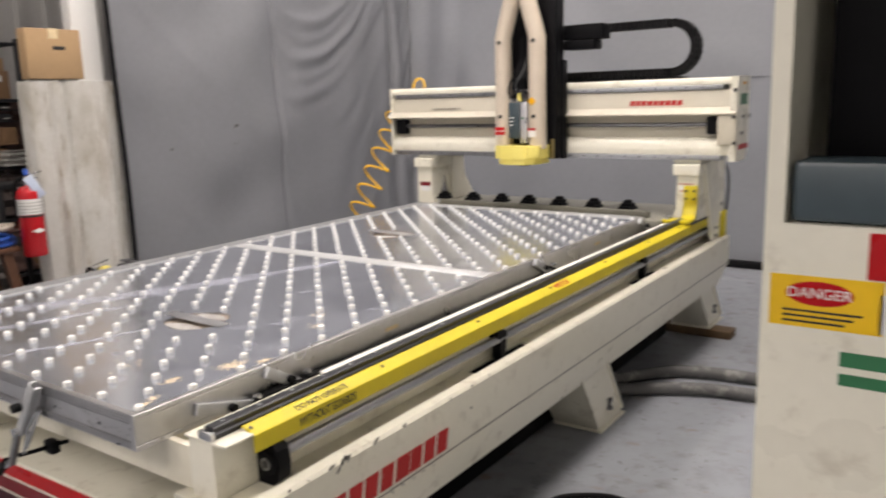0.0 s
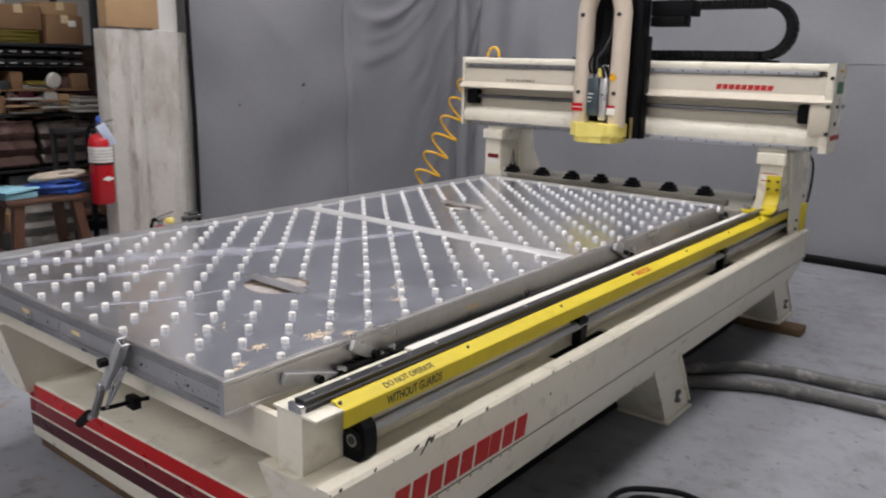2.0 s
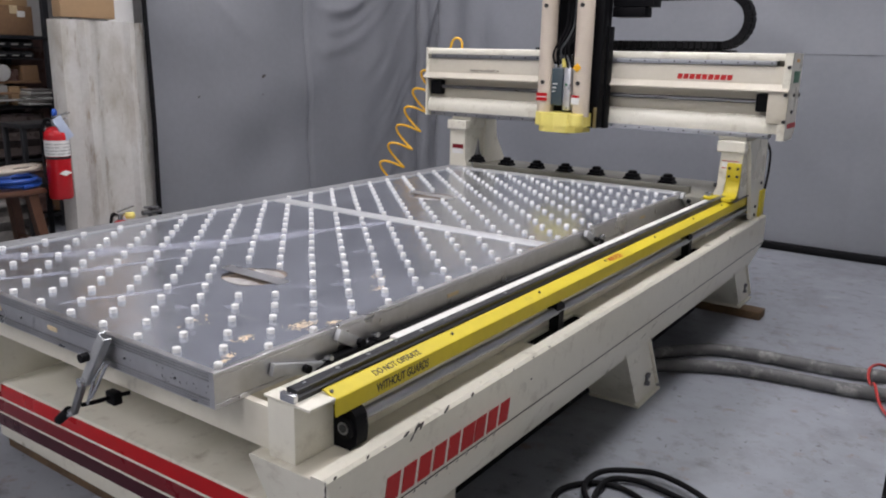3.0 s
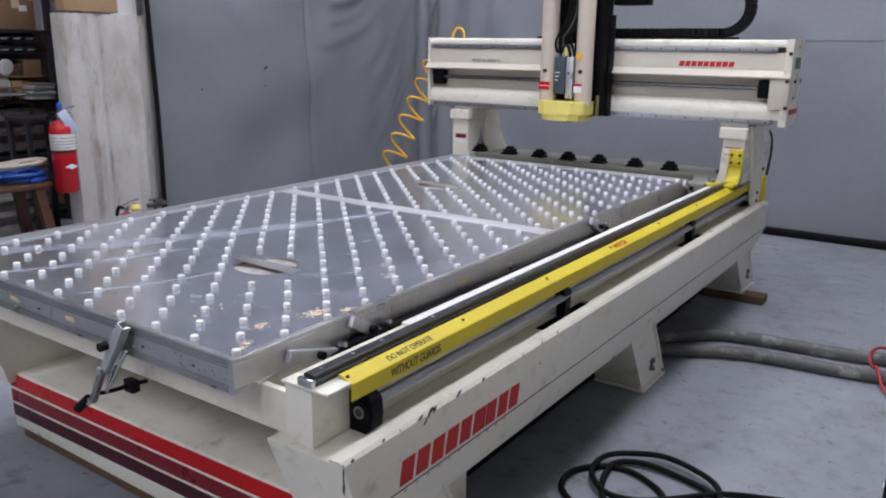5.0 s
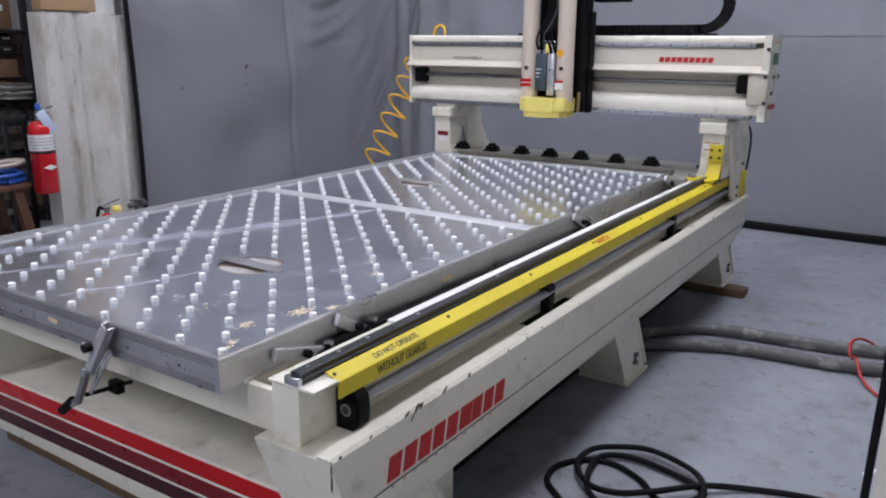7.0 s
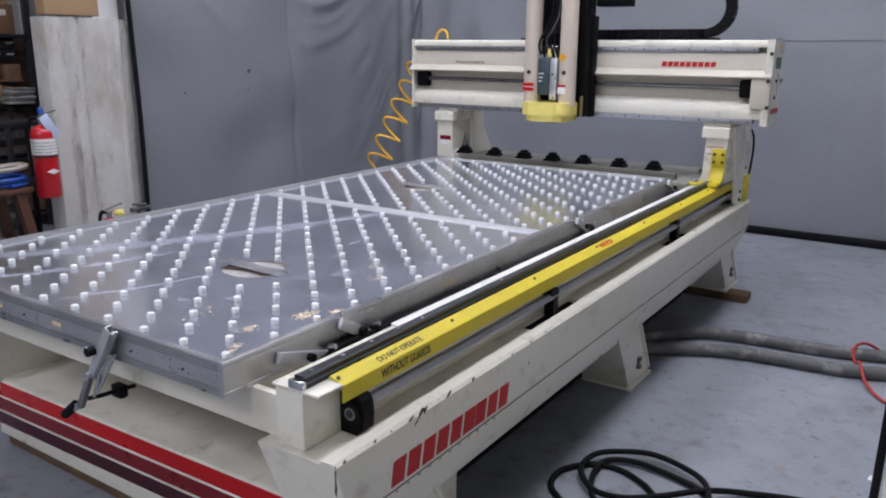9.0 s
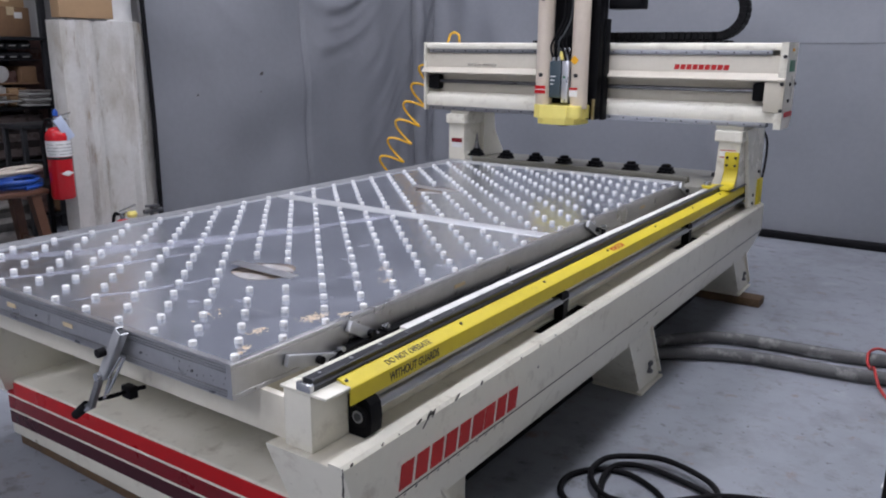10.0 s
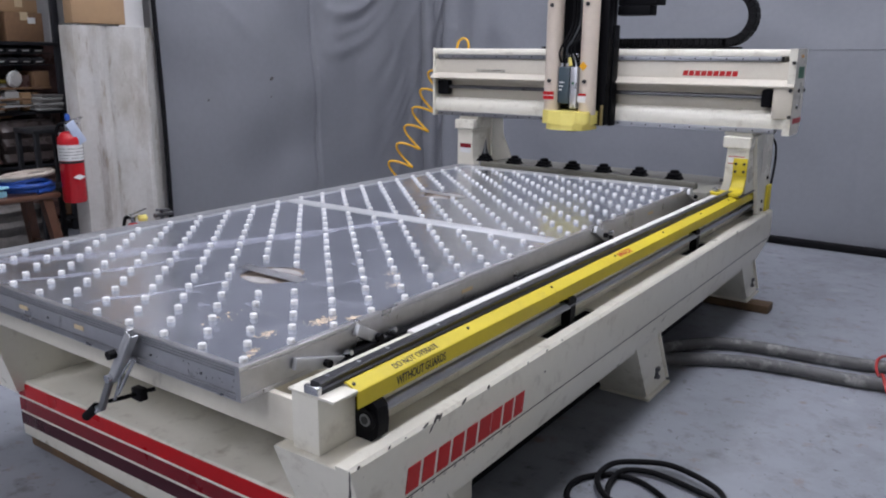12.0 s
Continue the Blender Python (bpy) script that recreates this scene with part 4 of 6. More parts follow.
def leg(y, mirror, inner=-0.05, foot=0.0, deep=0.0):
    """A folded-plate leg, open to the outside, on a foot flange."""
    def add(name, bm, material, parent, label=""):
        if mirror:
            mirror_x(bm)
        return part(name, bm, material, parent, label, smooth=False)
    f0, f1, xf = y + 0.20 + deep, y + 0.455 + deep, 0.190
    bm = M()
    pts = [(y - 0.10, 0.42), (y + 0.17, 0.42), (f1, foot + 0.03), (f1, foot + 0.012), (f0, foot + 0.012), (f0 - 0.02, foot + 0.03)]
    prism(bm, pts, "x", inner, 0.210)
    for v in bm.verts:
        if v.co.x > 0.2:
            v.co.x -= (0.42 - v.co.z) / 0.4 * 0.022
    lg = add("leg", bm, CREAM, router)
    # raised rims along the outer edges
    for (ya, za), (yb, zb) in (((y - 0.10, 0.42), (f0 - 0.02, foot + 0.03)), ((y + 0.17, 0.42), (f1, foot + 0.03))):
        bm = M()
        s0, w = (1, 0.012) if ya < y else (-1, 0.012)
        vs = []
        for yy, zz in ((ya, za), (yb, zb)):
            x = 0.210 - (0.42 - zz) / 0.4 * 0.022
            vs.append([bm.verts.new((x + dx, yy + dy * s0, zz)) for dx, dy in ((-0.002, 0), (0.012, 0), (0.012, w), (-0.002, w))])
        for i in range(4):
            j = (i + 1) % 4
            bm.faces.new((vs[0][i], vs[0][j], vs[1][j], vs[1][i]))
        bm.faces.new(vs[0][::-1])
        bm.faces.new(vs[1])
        bmesh.ops.recalc_face_normals(bm, faces=bm.faces[:])
        add("leg_rim", bm, CREAM, lg)
    bm = M()
    box(bm, inner - 0.01, xf + 0.016, f0 - 0.005, f1 + 0.005, foot, foot + 0.012, 0.002)
    add("foot_flange", bm, CREAM, lg)
    bm = M()
    rod(bm, (xf + 0.006, y + 0.30 + deep, foot + 0.075), (xf + 0.006, y + 0.30 + deep, foot + 0.088), 0.016, 6)
    rod(bm, (xf + 0.006, y + 0.30 + deep, foot + 0.088), (xf + 0.006, y + 0.30 + deep, foot + 0.112), 0.008, 12)
    rod(bm, (xf + 0.006, y + 0.30 + deep, foot + 0.112), (xf + 0.006, y + 0.30 + deep, foot + 0.126), 0.015, 12)
    add("levelling_bolt", bm, DARK_STEEL, lg, "dull levelling bolt")


for y, inner, foot, deep in ((0.26, 0.12, 0.0, 0.0), (1.84, -0.015, 0.0, 0.0), (3.36, -0.015, 0.049, 0.05)):
    leg(y, False, inner, foot, deep)
    leg(y, True, inner, foot, deep)

# bed frame under the table
bm = M()
box(bm, -1.43, -0.02, 0.10, 3.70, 0.60, 0.703, 0.004)
box(bm, -1.40, 0.0755, 0.080, 0.0995, 0.60, 0.7025, 0.002)
part("bed_frame", bm, CREAM_DIRTY, router, "worn cream bed frame")
bm = M()
box(bm, -1.50, 0.072, 3.075, 3.71, 0.704, 0.762, 0.004)
part("rear_deck", bm, OLIVE_LIGHT, router, "olive grey deck behind the table")
bm = M()
box(bm, -1.40, -0.02, 3.16, 3.20, 0.762, 0.797, 0.003)
part("tool_rack", bm, OLIVE_STEEL, router, "olive grey tool rack bar")
# black frame, carried down as an added block to keep light from below
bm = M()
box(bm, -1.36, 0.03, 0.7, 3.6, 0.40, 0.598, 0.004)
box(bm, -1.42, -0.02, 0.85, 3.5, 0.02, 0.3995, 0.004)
part("lower_shade_block", bm, BLACK, router, "black base frame with an added block that darkens the space under the bed")

# lower housing with the red stripes
housing_bm = M()
box(housing_bm, -1.56, 0.10, 0.25, 0.80, 0.055, 0.285, 0.01)


def lean(bm):
    """The housing sits a little out of level."""
    for v in bm.verts:
        if v.co.z > 0.07:
            v.co.z += 0.012 + (v.co.x + 0.73) * 0.02
    return bm


housing = part("front_housing", lean(housing_bm), CREAM, router, "cream front housing with red and plum stripes")
for nm, z0, z1, mt in (("stripe", 0.222, 0.274, RED), ("stripe", 0.163, 0.211, MAROON), ("stripe", 0.106, 0.152, PLUM)):
    bm = M()
    box(bm, -1.556, 0.098, 0.2478, 0.2500, z0, z1)
    part(nm, lean(bm), mt, housing, smooth=False)
for x0, x1, y0 in ((-1.56, -0.55, 0.275), (-0.5, 0.12, 0.29)):
    bm = M()
    box(bm, x0, x1, y0, y0 + 0.09, 0.0, 0.053, 0.004)
    solid("timber_packer", bm, TIMBER, "rough timber packer under the router's front", "timber", "timber packers")
bm = M()
box(bm, -1.75, 0.325, 3.60, 3.72, 0.0, 0.048, 0.005)
solid("timber_packer", bm, TIMBER, "rough timber packer under the rear legs", "timber", "timber packers")

# table: extruded edge, sheets, bar, pins
EDGE = [(0.0, 0.703), (0.0, 0.7065), (-0.0035, 0.7075), (-0.0035, 0.7085), (0.0, 0.7095), (0.0, 0.7125), (-0.0035, 0.7135), (-0.0035, 0.7145), (0.0, 0.7155), (0.0, 0.7185), (-0.005, 0.7195),
        (-0.005, 0.7585), (0.0, 0.7595), (0.0, 0.7635), (-0.0035, 0.7645), (-0.0035, 0.7655), (0.0, 0.7665), (0.0, 0.7705), (-0.0035, 0.7715), (-0.0035, 0.7725), (0.0, 0.7735), (0.0, 0.7775),
        (-0.0035, 0.7785), (-0.0035, 0.7795), (0.0, 0.7805), (0.0, 0.785), (-0.002, TOP), (-0.016, TOP), (-0.016, 0.703)]
PLAIN = [(0.0, 0.703), (0.0, 0.7125), (-0.002, 0.714), (0.0, 0.7155), (0.0, 0.774), (-0.0015, 0.7755), (0.0, 0.777), (0.0, 0.785), (-0.002, TOP), (-0.016, TOP), (-0.016, 0.703)]
tbm = M()
box(tbm, -WID + 0.016, -0.016, 0.016, LEN - 0.016, 0.704, 0.776)
table = part("table_bed", tbm, ALU_EDGE, router, "polished aluminium table bed studded with white pins")
bm = M()
prism(bm, PLAIN, "y", 0.0, LEN)
part("edge_extrusion", bm, ALU_EDGE, table, smooth=False)
bm = M()
prism(bm, [(-WID - p, z) for p, z in PLAIN][::-1], "y", 0.0, LEN)
part("edge_extrusion", bm, ALU_EDGE, table, smooth=False)
bm = M()
prism(bm, [(-p, z) for p, z in EDGE][::-1], "x", -WID + 0.016, -0.016)
part("edge_extrusion", bm, ALU_EDGE, table, smooth=False)
bm = M()
prism(bm, [(LEN + p, z) for p, z in EDGE], "x", -WID + 0.016, -0.016)
part("edge_extrusion", bm, ALU_EDGE, table, smooth=False)
bm = M()
box(bm, -WID + 0.02, -0.02, LEN - 0.10, LEN - 0.018, TOP - 0.002, TOP + 0.002, 0.001)
part("end_bar", bm, CLAMP_STEEL, table)
bm = M()
box(bm, -1.487, -1.397, 0.004, LEN - 0.004, TOP - 0.06, TOP + 0.003, 0.003)
ledge = part("side_ledge", bm, LEDGE, table, "dull grey ledge along the table's far side")
bm = M()
box(bm, -1.3968, -1.390, 0.02, LEN - 0.02, TOP - 0.004, TOP + 0.0035, 0.001)
part("ledge_lip", bm, CLAMP_STEEL, ledge, "bright worn lip")
SLOTS = [(-0.502, 0.562), (-0.91, 2.06)]


def lens(cx, cy, a, b, n=20, tilt=0.0):
    pts = []
    for k in range(n):
        t = 2 * math.pi * k / n
        px, py = a * math.cos(t), b * math.sin(t) * (0.55 + 0.45 * abs(math.sin(t)))
        pts.append((cx + px * math.cos(tilt) - py * math.sin(tilt), cy + px * math.sin(tilt) + py * math.cos(tilt)))
    return pts


def ragged(cx, cy, r, n=28):
    """A torn round opening."""
    return [(cx + r * (1 + 0.05 * math.sin(5 * t + cx * 9)) * math.cos(t), cy + r * (1 + 0.06 * math.sin(3 * t + cy * 7)) * math.sin(t)) for t in (2 * math.pi * k / n for k in range(n))]


for (y0, y1), (sx, sy) in zip(((0.017, 1.46), (1.545, LEN - 0.102)), SLOTS):
    bm = M()
    plate_with_holes(bm, [(-WID + 0.017, y0), (-0.017, y0), (-0.017, y1), (-WID + 0.017, y1)], [ragged(sx, sy, 0.098)], TOP - 0.008, TOP - 0.001)
    sheet = part("sheet", bm, ALU, table, "polished aluminium sheet, smeared and scratched", smooth=False)
    bm = M()
    prism(bm, ragged(sx, sy, 0.106), "z", TOP - 0.0105, TOP - 0.0085)
    part("torn_core", bm, PLY, sheet, "torn paper core showing in a slot")
    for dy, tilt in ((-0.058, 0.10), (0.056, -0.05)):
        bm = M()
        prism(bm, lens(sx + 0.005, sy + dy, 0.070, 0.026, 20, tilt), "z", TOP - 0.0083, TOP - 0.003)
        part("torn_layer", bm, TORN, sheet)
    bm = M()
    box(bm, sx - 0.13, sx + 0.125, sy - 0.024, sy + 0.020, TOP + 0.0045, TOP + 0.0065, 0, (2, 2.6, 3))
    part("metal_tongue", bm, ALU_EDGE, sheet, "bent metal tongue across the slot")
bm = M()
box(bm, -WID + 0.018, -0.018, 1.462, 1.543, TOP - 0.006, TOP + 0.0015, 0.001)
part("cross_bar", bm, CLAMP_STEEL, table, "dull aluminium cross bar")

# long scuffs rubbed across the front sheet
for line, width in (([(-1.37, 0.06), (-1.304, 0.19), (-1.107, 0.46), (-0.925, 0.79), (-0.80, 1.12), (-0.70, 1.45)], 0.125),
                    ([(-1.08, 0.03), (-0.98, 0.20), (-0.925, 0.36), (-0.865, 0.56)], 0.05),
                    ([(-0.70, 0.05), (-0.675, 0.13), (-0.635, 0.20), (-0.593, 0.316), (-0.565, 0.44)], 0.03)):
    path = smooth_path([(x, y, 0) for x, y in line], 8)
    for layer, wide in enumerate((1.0, 0.62, 0.3)):
        bm = M()
        sides = []
        for k, p in enumerate(path):
            q0, q1 = Vector(path[max(0, k - 1)]), Vector(path[min(len(path) - 1, k + 1)])
            across = (q1 - q0).normalized().cross(Vector((0, 0, 1)))
            u = k / (len(path) - 1)
            w = width * wide * (0.25 + 0.75 * math.sin(math.pi * min(1.0, u * 0.94 + 0.04))) * (1 + 0.25 * math.sin(k * 0.9))
            p = Vector(p)
            sides.append([bm.verts.new((p + across * w * s) + Vector((0, 0, TOP - 0.0008 + 0.00025 * layer))) for s in (-0.5, 0.5)])
        for a0, a1 in zip(sides, sides[1:]):
            bm.faces.new((a0[0], a0[1], a1[1], a1[0]))
        bmesh.ops.recalc_face_normals(bm, faces=bm.faces[:])
        part("scuff", bm, SCUFF, table, "faint pale scuff", smooth=False)

pin_bm = M()
lathe(pin_bm, [(0.0097, 0.0), (0.0101, 0.0015), (0.0101, 0.0105), (0.0085, 0.0122)], 0, 0, 12)
pin_mesh = mesh_of("pin", pin_bm, NYLON, True)
places = []
PITCH = 0.1455
for i in range(21):
    for j in range(10):
        places.append((-0.020 - j * 0.1435, 0.030 + i * PITCH))
for i in range(20):
    for j in range(10):
        places.append((-0.0918 - j * 0.1435, 0.1028 + i * PITCH))
places = [(x, y) for x, y in places if y < LEN - 0.11 and not 1.45 < y < 1.555
          and all(math.hypot(x - sx, y - sy) > 0.112 and (abs(x - sx) > 0.14 or abs(y - sy) > 0.045) for sx, sy in SLOTS) and (x > -WID + 0.012)]
places.sort(key=lambda p: p[1])
far_pins = M()
rnd = random.Random(9)
bpy.context.view_layer.update()
inv = table.matrix_world.inverted()
for k, (x, y) in enumerate(places):
    x = min(x, -0.0185)
    spot = Matrix.Translation((x + rnd.uniform(-0.0012, 0.0012), y + rnd.uniform(-0.0012, 0.0012), TOP - 0.001))
    if k < 300:
        p = new("pin", pin_mesh)
        p.parent, p.matrix_parent_inverse, p.matrix_basis = table, inv, spot
    else:
        far_pins.from_mesh(pin_mesh)
        far_pins.verts.ensure_lookup_table()
        n = len(pin_mesh.vertices)
        bmesh.ops.transform(far_pins, matrix=spot, verts=far_pins.verts[-n:])
tagged(part("far_pin_field", far_pins, NYLON, table), "white nylon pins on the far end", kind="stuff")

# sawdust and crumbs on the sheet
rnd = random.Random(21)
bm = M()
for cx, cy, n, s in ((-0.075, 0.335, 60, 0.035), (-0.03, 0.40, 22, 0.018), (-0.115, 0.185, 26, 0.025), (-0.055, 0.09, 18, 0.02), (-0.04, 0.06, 14, 0.015), (-0.13, 0.70, 14, 0.03), (-0.22, 0.80, 8, 0.03), (-0.3, 0.2, 8, 0.05)):
    for k in range(n * 4):
        r = 0.0008 + 0.0045 * rnd.random() ** 3
        bmesh.ops.create_icosphere(bm, subdivisions=1, radius=1, matrix=Matrix.LocRotScale((cx + rnd.gauss(0, s * 0.33) , cy + rnd.gauss(0, s * 0.55), TOP - 0.001), Euler((0, 0, rnd.random() * 6)), (r, r * rnd.uniform(0.4, 1), 0.0007)))
solid("sawdust", bm, SAWDUST, "pale sawdust crumbs lying on the aluminium sheet", "sawdust", kind="stuff")

# rubbed pale smudges on the front sheet, and dark marks on the front edge
rnd = random.Random(77)
for cx, cy, r in ((-0.25, 0.72, 0.035), (-0.22, 0.66, 0.03), (-0.30, 0.60, 0.028), (-0.36, 0.84, 0.03), (-0.62, 0.14, 0.02), (-0.42, 0.22, 0.025), (-0.33, 0.33, 0.02), (-0.18, 0.46, 0.03), (-0.55, 0.30, 0.018), (-0.24, 0.12, 0.02), (-0.13, 0.95, 0.03), (-0.48, 1.0, 0.025)):
    for k in range(3):
        ox, oy, turn = rnd.gauss(0, r * 0.7), rnd.gauss(0, r * 0.7), rnd.random() * 6
        bm = M()
        loop = [(cx + ox + r * rnd.uniform(0.3, 0.9) * math.cos(turn + 2 * math.pi * j / 11), cy + oy + r * rnd.uniform(0.2, 0.7) * math.sin(turn + 2 * math.pi * j / 11)) for j in range(11)]
        bm.faces.new([bm.verts.new((px, py, TOP - 0.0009 + 0.0002 * k)) for px, py in loop])
        part("smudge", bm, SCUFF, table, "faint pale smudge", smooth=False)
bm = M()
for k in range(13):
    mx, mz = -0.015 - 0.30 * rnd.random() ** 1.6, rnd.uniform(0.722, 0.757)
    bmesh.ops.create_icosphere(bm, subdivisions=1, radius=1, matrix=Matrix.LocRotScale((mx, 0.0048, mz), Euler((0, rnd.random() * 3, 0)), (rnd.uniform(0.001, 0.005), 0.0007, rnd.uniform(0.0008, 0.0022))))
tagged(part("edge_marks", bm, CHIP, table, "dark marks on the front edge", smooth=False), kind="stuff")

# tapes and screws on the table's edges
for y in (0.90, 2.45):
    bm = M()
    box(bm, -0.0005, 0.001, y - 0.03, y + 0.03, 0.741, 0.753)
    part("tape_tag", bm, MASKING, table, "piece of masking tape", smooth=False)
for x in (-0.645, -0.93):
    bm = M()
    box(bm, x - 0.022, x + 0.022, 0.0038, 0.0055, 0.736, 0.748)
    part("tape_tag", bm, MASKING, table, "piece of masking tape", smooth=False)
for x in (-0.14, -0.33, -0.8):
    bm = M()
    rod(bm, (x, 0.002, 0.738), (x, 0.006, 0.738), 0.0035, 8)
    part("screw", bm, DARK_STEEL, table)


def clamp(y, z, length, angle):
    """A flat hold-down bar on the table's right side, with a black knob."""
    bm = M()
    box(bm, 0.002, 0.018, y - length / 2, y + length / 2, z - 0.015, z + 0.015, 0.003, (angle, 0, 0))
    c = part("clamp", bm, CLAMP_STEEL, router, "bright steel clamp bar")
    bm = M()
    rod(bm, (0.019, y + 0.008, z), (0.034, y + 0.008, z), 0.0105, 14)
    part("knob", bm, RUBBER, c, "black knob")
    bm = M()
    box(bm, 0.0, 0.03, y + length * 0.36, y + length * 0.52, z - 0.045, z - 0.01, 0.003, (angle, 0, 0))
    part("catch", bm, RUBBER, c, "black catch")
    bm = M()
    rod(bm, (0.012, y + length * 0.47, z + 0.0), (0.032, y + length * 0.47, z + 0.004), 0.007, 10)
    part("stud", bm, STEEL, c)


bm = M()
prism(bm, [(0.29, 0.700), (2.0, 0.700), (2.0, 0.709), (0.5, 0.719), (0.36, 0.722), (0.29, 0.708)], "x", 0.003, 0.03)
part("rubber_seal", bm, RUBBER, router, "black rubber seal beside the table", smooth=False)
clamp(0.242, 0.722, 0.185, -16)
clamp(0.437, 0.732, 0.15, -30)
clamp(1.88, 0.745, 0.15, -28)
clamp(3.02, 0.745, 0.15, -28)

# long lever clamp on the front edge
def slant(bm, p, q, half, y0, y1, bevel=0.002):
    """A flat bar between two places of the front plane."""
    (xa, za), (xb, zb) = p, q
    L, mx, mz = math.hypot(xa - xb, za - zb), (xa + xb) / 2, (za + zb) / 2
    return box(bm, mx - half, mx + half, y0, y1, mz - L / 2, mz + L / 2, bevel, (0, math.degrees(math.atan2(xa - xb, za - zb)), 0))


lever = part("lever_clamp", slant(M(), (-0.366, 0.793), (-0.462, 0.652), 0.0125, -0.030, -0.026), CLAMP_STEEL, router, "bright steel lever clamp on the front edge")
for off in (-0.0115, 0.0115):
    bm = M()
    slant(bm, (-0.366 + off * 0.82, 0.793 - off * 0.56), (-0.462 + off * 0.82, 0.652 - off * 0.56), 0.0018, -0.026, -0.008, 0.0)
    part("channel_flange", bm, CLAMP_STEEL, lever)
part("lever_arm", slant(M(), (-0.456, 0.662), (-0.517, 0.556), 0.0085, -0.036, -0.022), GALV, lever)
part("hinge", rod(M(), (-0.459, -0.042, 0.657), (-0.459, -0.012, 0.657), 0.011, 14), STEEL, lever)
bm = M()
rod(bm, (-0.517, -0.029, 0.560), (-0.540, -0.03, 0.547), 0.0095, 12)
part("elbow", bm, STEEL, lever)
bm = M()
rod(bm, (-0.538, -0.03, 0.556), (-0.585, -0.034, 0.517), 0.0125, 14)
part("grip", bm, RUBBER, lever, "black rubber grip")
bm = M()
rod(bm, (-0.429, -0.030, 0.729), (-0.429, -0.050, 0.729), 0.0115, 14)
part("knob", bm, RUBBER, lever, "black knob")
bm = M()
rod(bm, (-0.452, -0.036, 0.732), (-0.429, -0.036, 0.729), 0.004, 8)
part("knob_stud", bm, STEEL, lever)
for p, q, r in (((-0.372, 0.722), (-0.452, 0.610), 0.0045), ((-0.385, 0.722), (-0.440, 0.655), 0.004), ((-0.440, 0.655), (-0.470, 0.590), 0.004)):
    bm = M()
    rod(bm, (p[0], -0.014, p[1]), (q[0], -0.018, q[1]), r, 8)
    part("link_rod", bm, STEEL, lever)
bm = M()
sweep(bm, smooth_path([(-0.495, -0.02, 0.580), (-0.487, 0.02, 0.578), (-0.486, 0.06, 0.576), (-0.47, 0.10, 0.578)], 5), 0.006, 8)
box(bm, -0.505, -0.465, 0.05, 0.075, 0.557, 0.592, 0.004)
part("release_cable", bm, RUBBER, lever, "black release cable")

# right guide: box, plate, rail, yellow guard, screw and bearings


def guide(mirror):
    def mirror_x(bm):
        for v in bm.verts:
            v.co.x, v.co.z = 2 * CX - v.co.x, v.co.z - 0.03
        bmesh.ops.reverse_faces(bm, faces=bm.faces[:])

    bm = M()
    box(bm, 0.076, 0.158, 0.078, 3.70, 0.588, 0.729, 0.003)
    if mirror:
        mirror_x(bm)
    g = part("guide_box", bm, CREAM, router, "cream guide box beam")
    bm = M()
    box(bm, 0.074, 0.212, 0.07, 0.149, 0.730, 0.737, 0.002)
    box(bm, 0.074, 0.183, 0.1495, 3.71, 0.730, 0.737, 0.002)
    if mirror:
        mirror_x(bm)
    part("top_plate", bm, CREAM, g)
    bm = M()
    box(bm, 0.074, 0.112, 0.5, 3.2, 0.737, 0.746, 0.003)
    if mirror:
        mirror_x(bm)
    part("way_cover", bm, WAY_WHITE, g, "white way cover")
    bm = M()
    prism(bm, [(0.128, 0.7375), (0.166, 0.7375), (0.166, 0.747), (0.161, 0.751), (0.163, 0.762), (0.159, 0.765), (0.136, 0.765), (0.132, 0.762), (0.134, 0.751), (0.128, 0.747)], "y", 0.082, 3.69)
    if mirror:
        mirror_x(bm)
    rl = part("rail", bm, RAIL_DARK, g, "dark steel linear rail", smooth=False)
    if not mirror:
        for k in range(34):
            bm = M()
            rod(bm, (0.1475, 0.12 + k * 0.105, 0.764), (0.1475, 0.12 + k * 0.105, 0.7656), 0.0055, 10)
            part("rail_screw", bm, STEEL, rl)
    return g


right_guide = guide(False)
guide(True)
bm = M()
prism(bm, [(0.170, 0.745), (0.176, 0.7465), (0.208, 0.732), (0.210, 0.730), (0.210, 0.690), (0.2065, 0.690), (0.2065, 0.728), (0.175, 0.742), (0.170, 0.741)], "y", 0.15, 3.71)
guard = part("rail_guard", bm, YELLOW, router, "long yellow sheet metal rail guard", smooth=False)
for y in (0.16, 0.62, 1.1, 1.6, 2.1, 2.6, 3.05):
    bm = M()
    rod(bm, (0.1885, y, 0.7405), (0.1903, y, 0.7435), 0.0045, 8)
    part("guard_screw", bm, INK, guard)
bm = M()
box(bm, 0.15, 0.245, 3.685, 3.725, 0.60, 0.748, 0.003)
box(bm, 0.205, 0.245, 3.63, 3.69, 0.60, 0.748, 0.003)
part("guard_end", bm, YELLOW, guard, "yellow end cap")
FACE = Matrix(((0, 0, 1, 0.2103), (1, 0, 0, 0), (0, 1, 0, 0), (0, 0, 0, 1)))
lettering("warning_line", "WITHOUT GUARDS", 0.031, Matrix.Translation((0, 0.387, 0.709)) @ FACE, INK, guard, wide=0.72, bold=0.0005)
slope = math.degrees(math.atan2(0.0145, 0.032))
up = Matrix.Translation((0.194, 0.382, 0.7385)) @ Euler((0, radians(slope), 0)).to_matrix().to_4x4() @ pose(0, 0, 0.0006, 0, 0, 90)
lettering("warning_line", "DO NOT OPERATE", 0.024, up, INK, guard, wide=0.86)
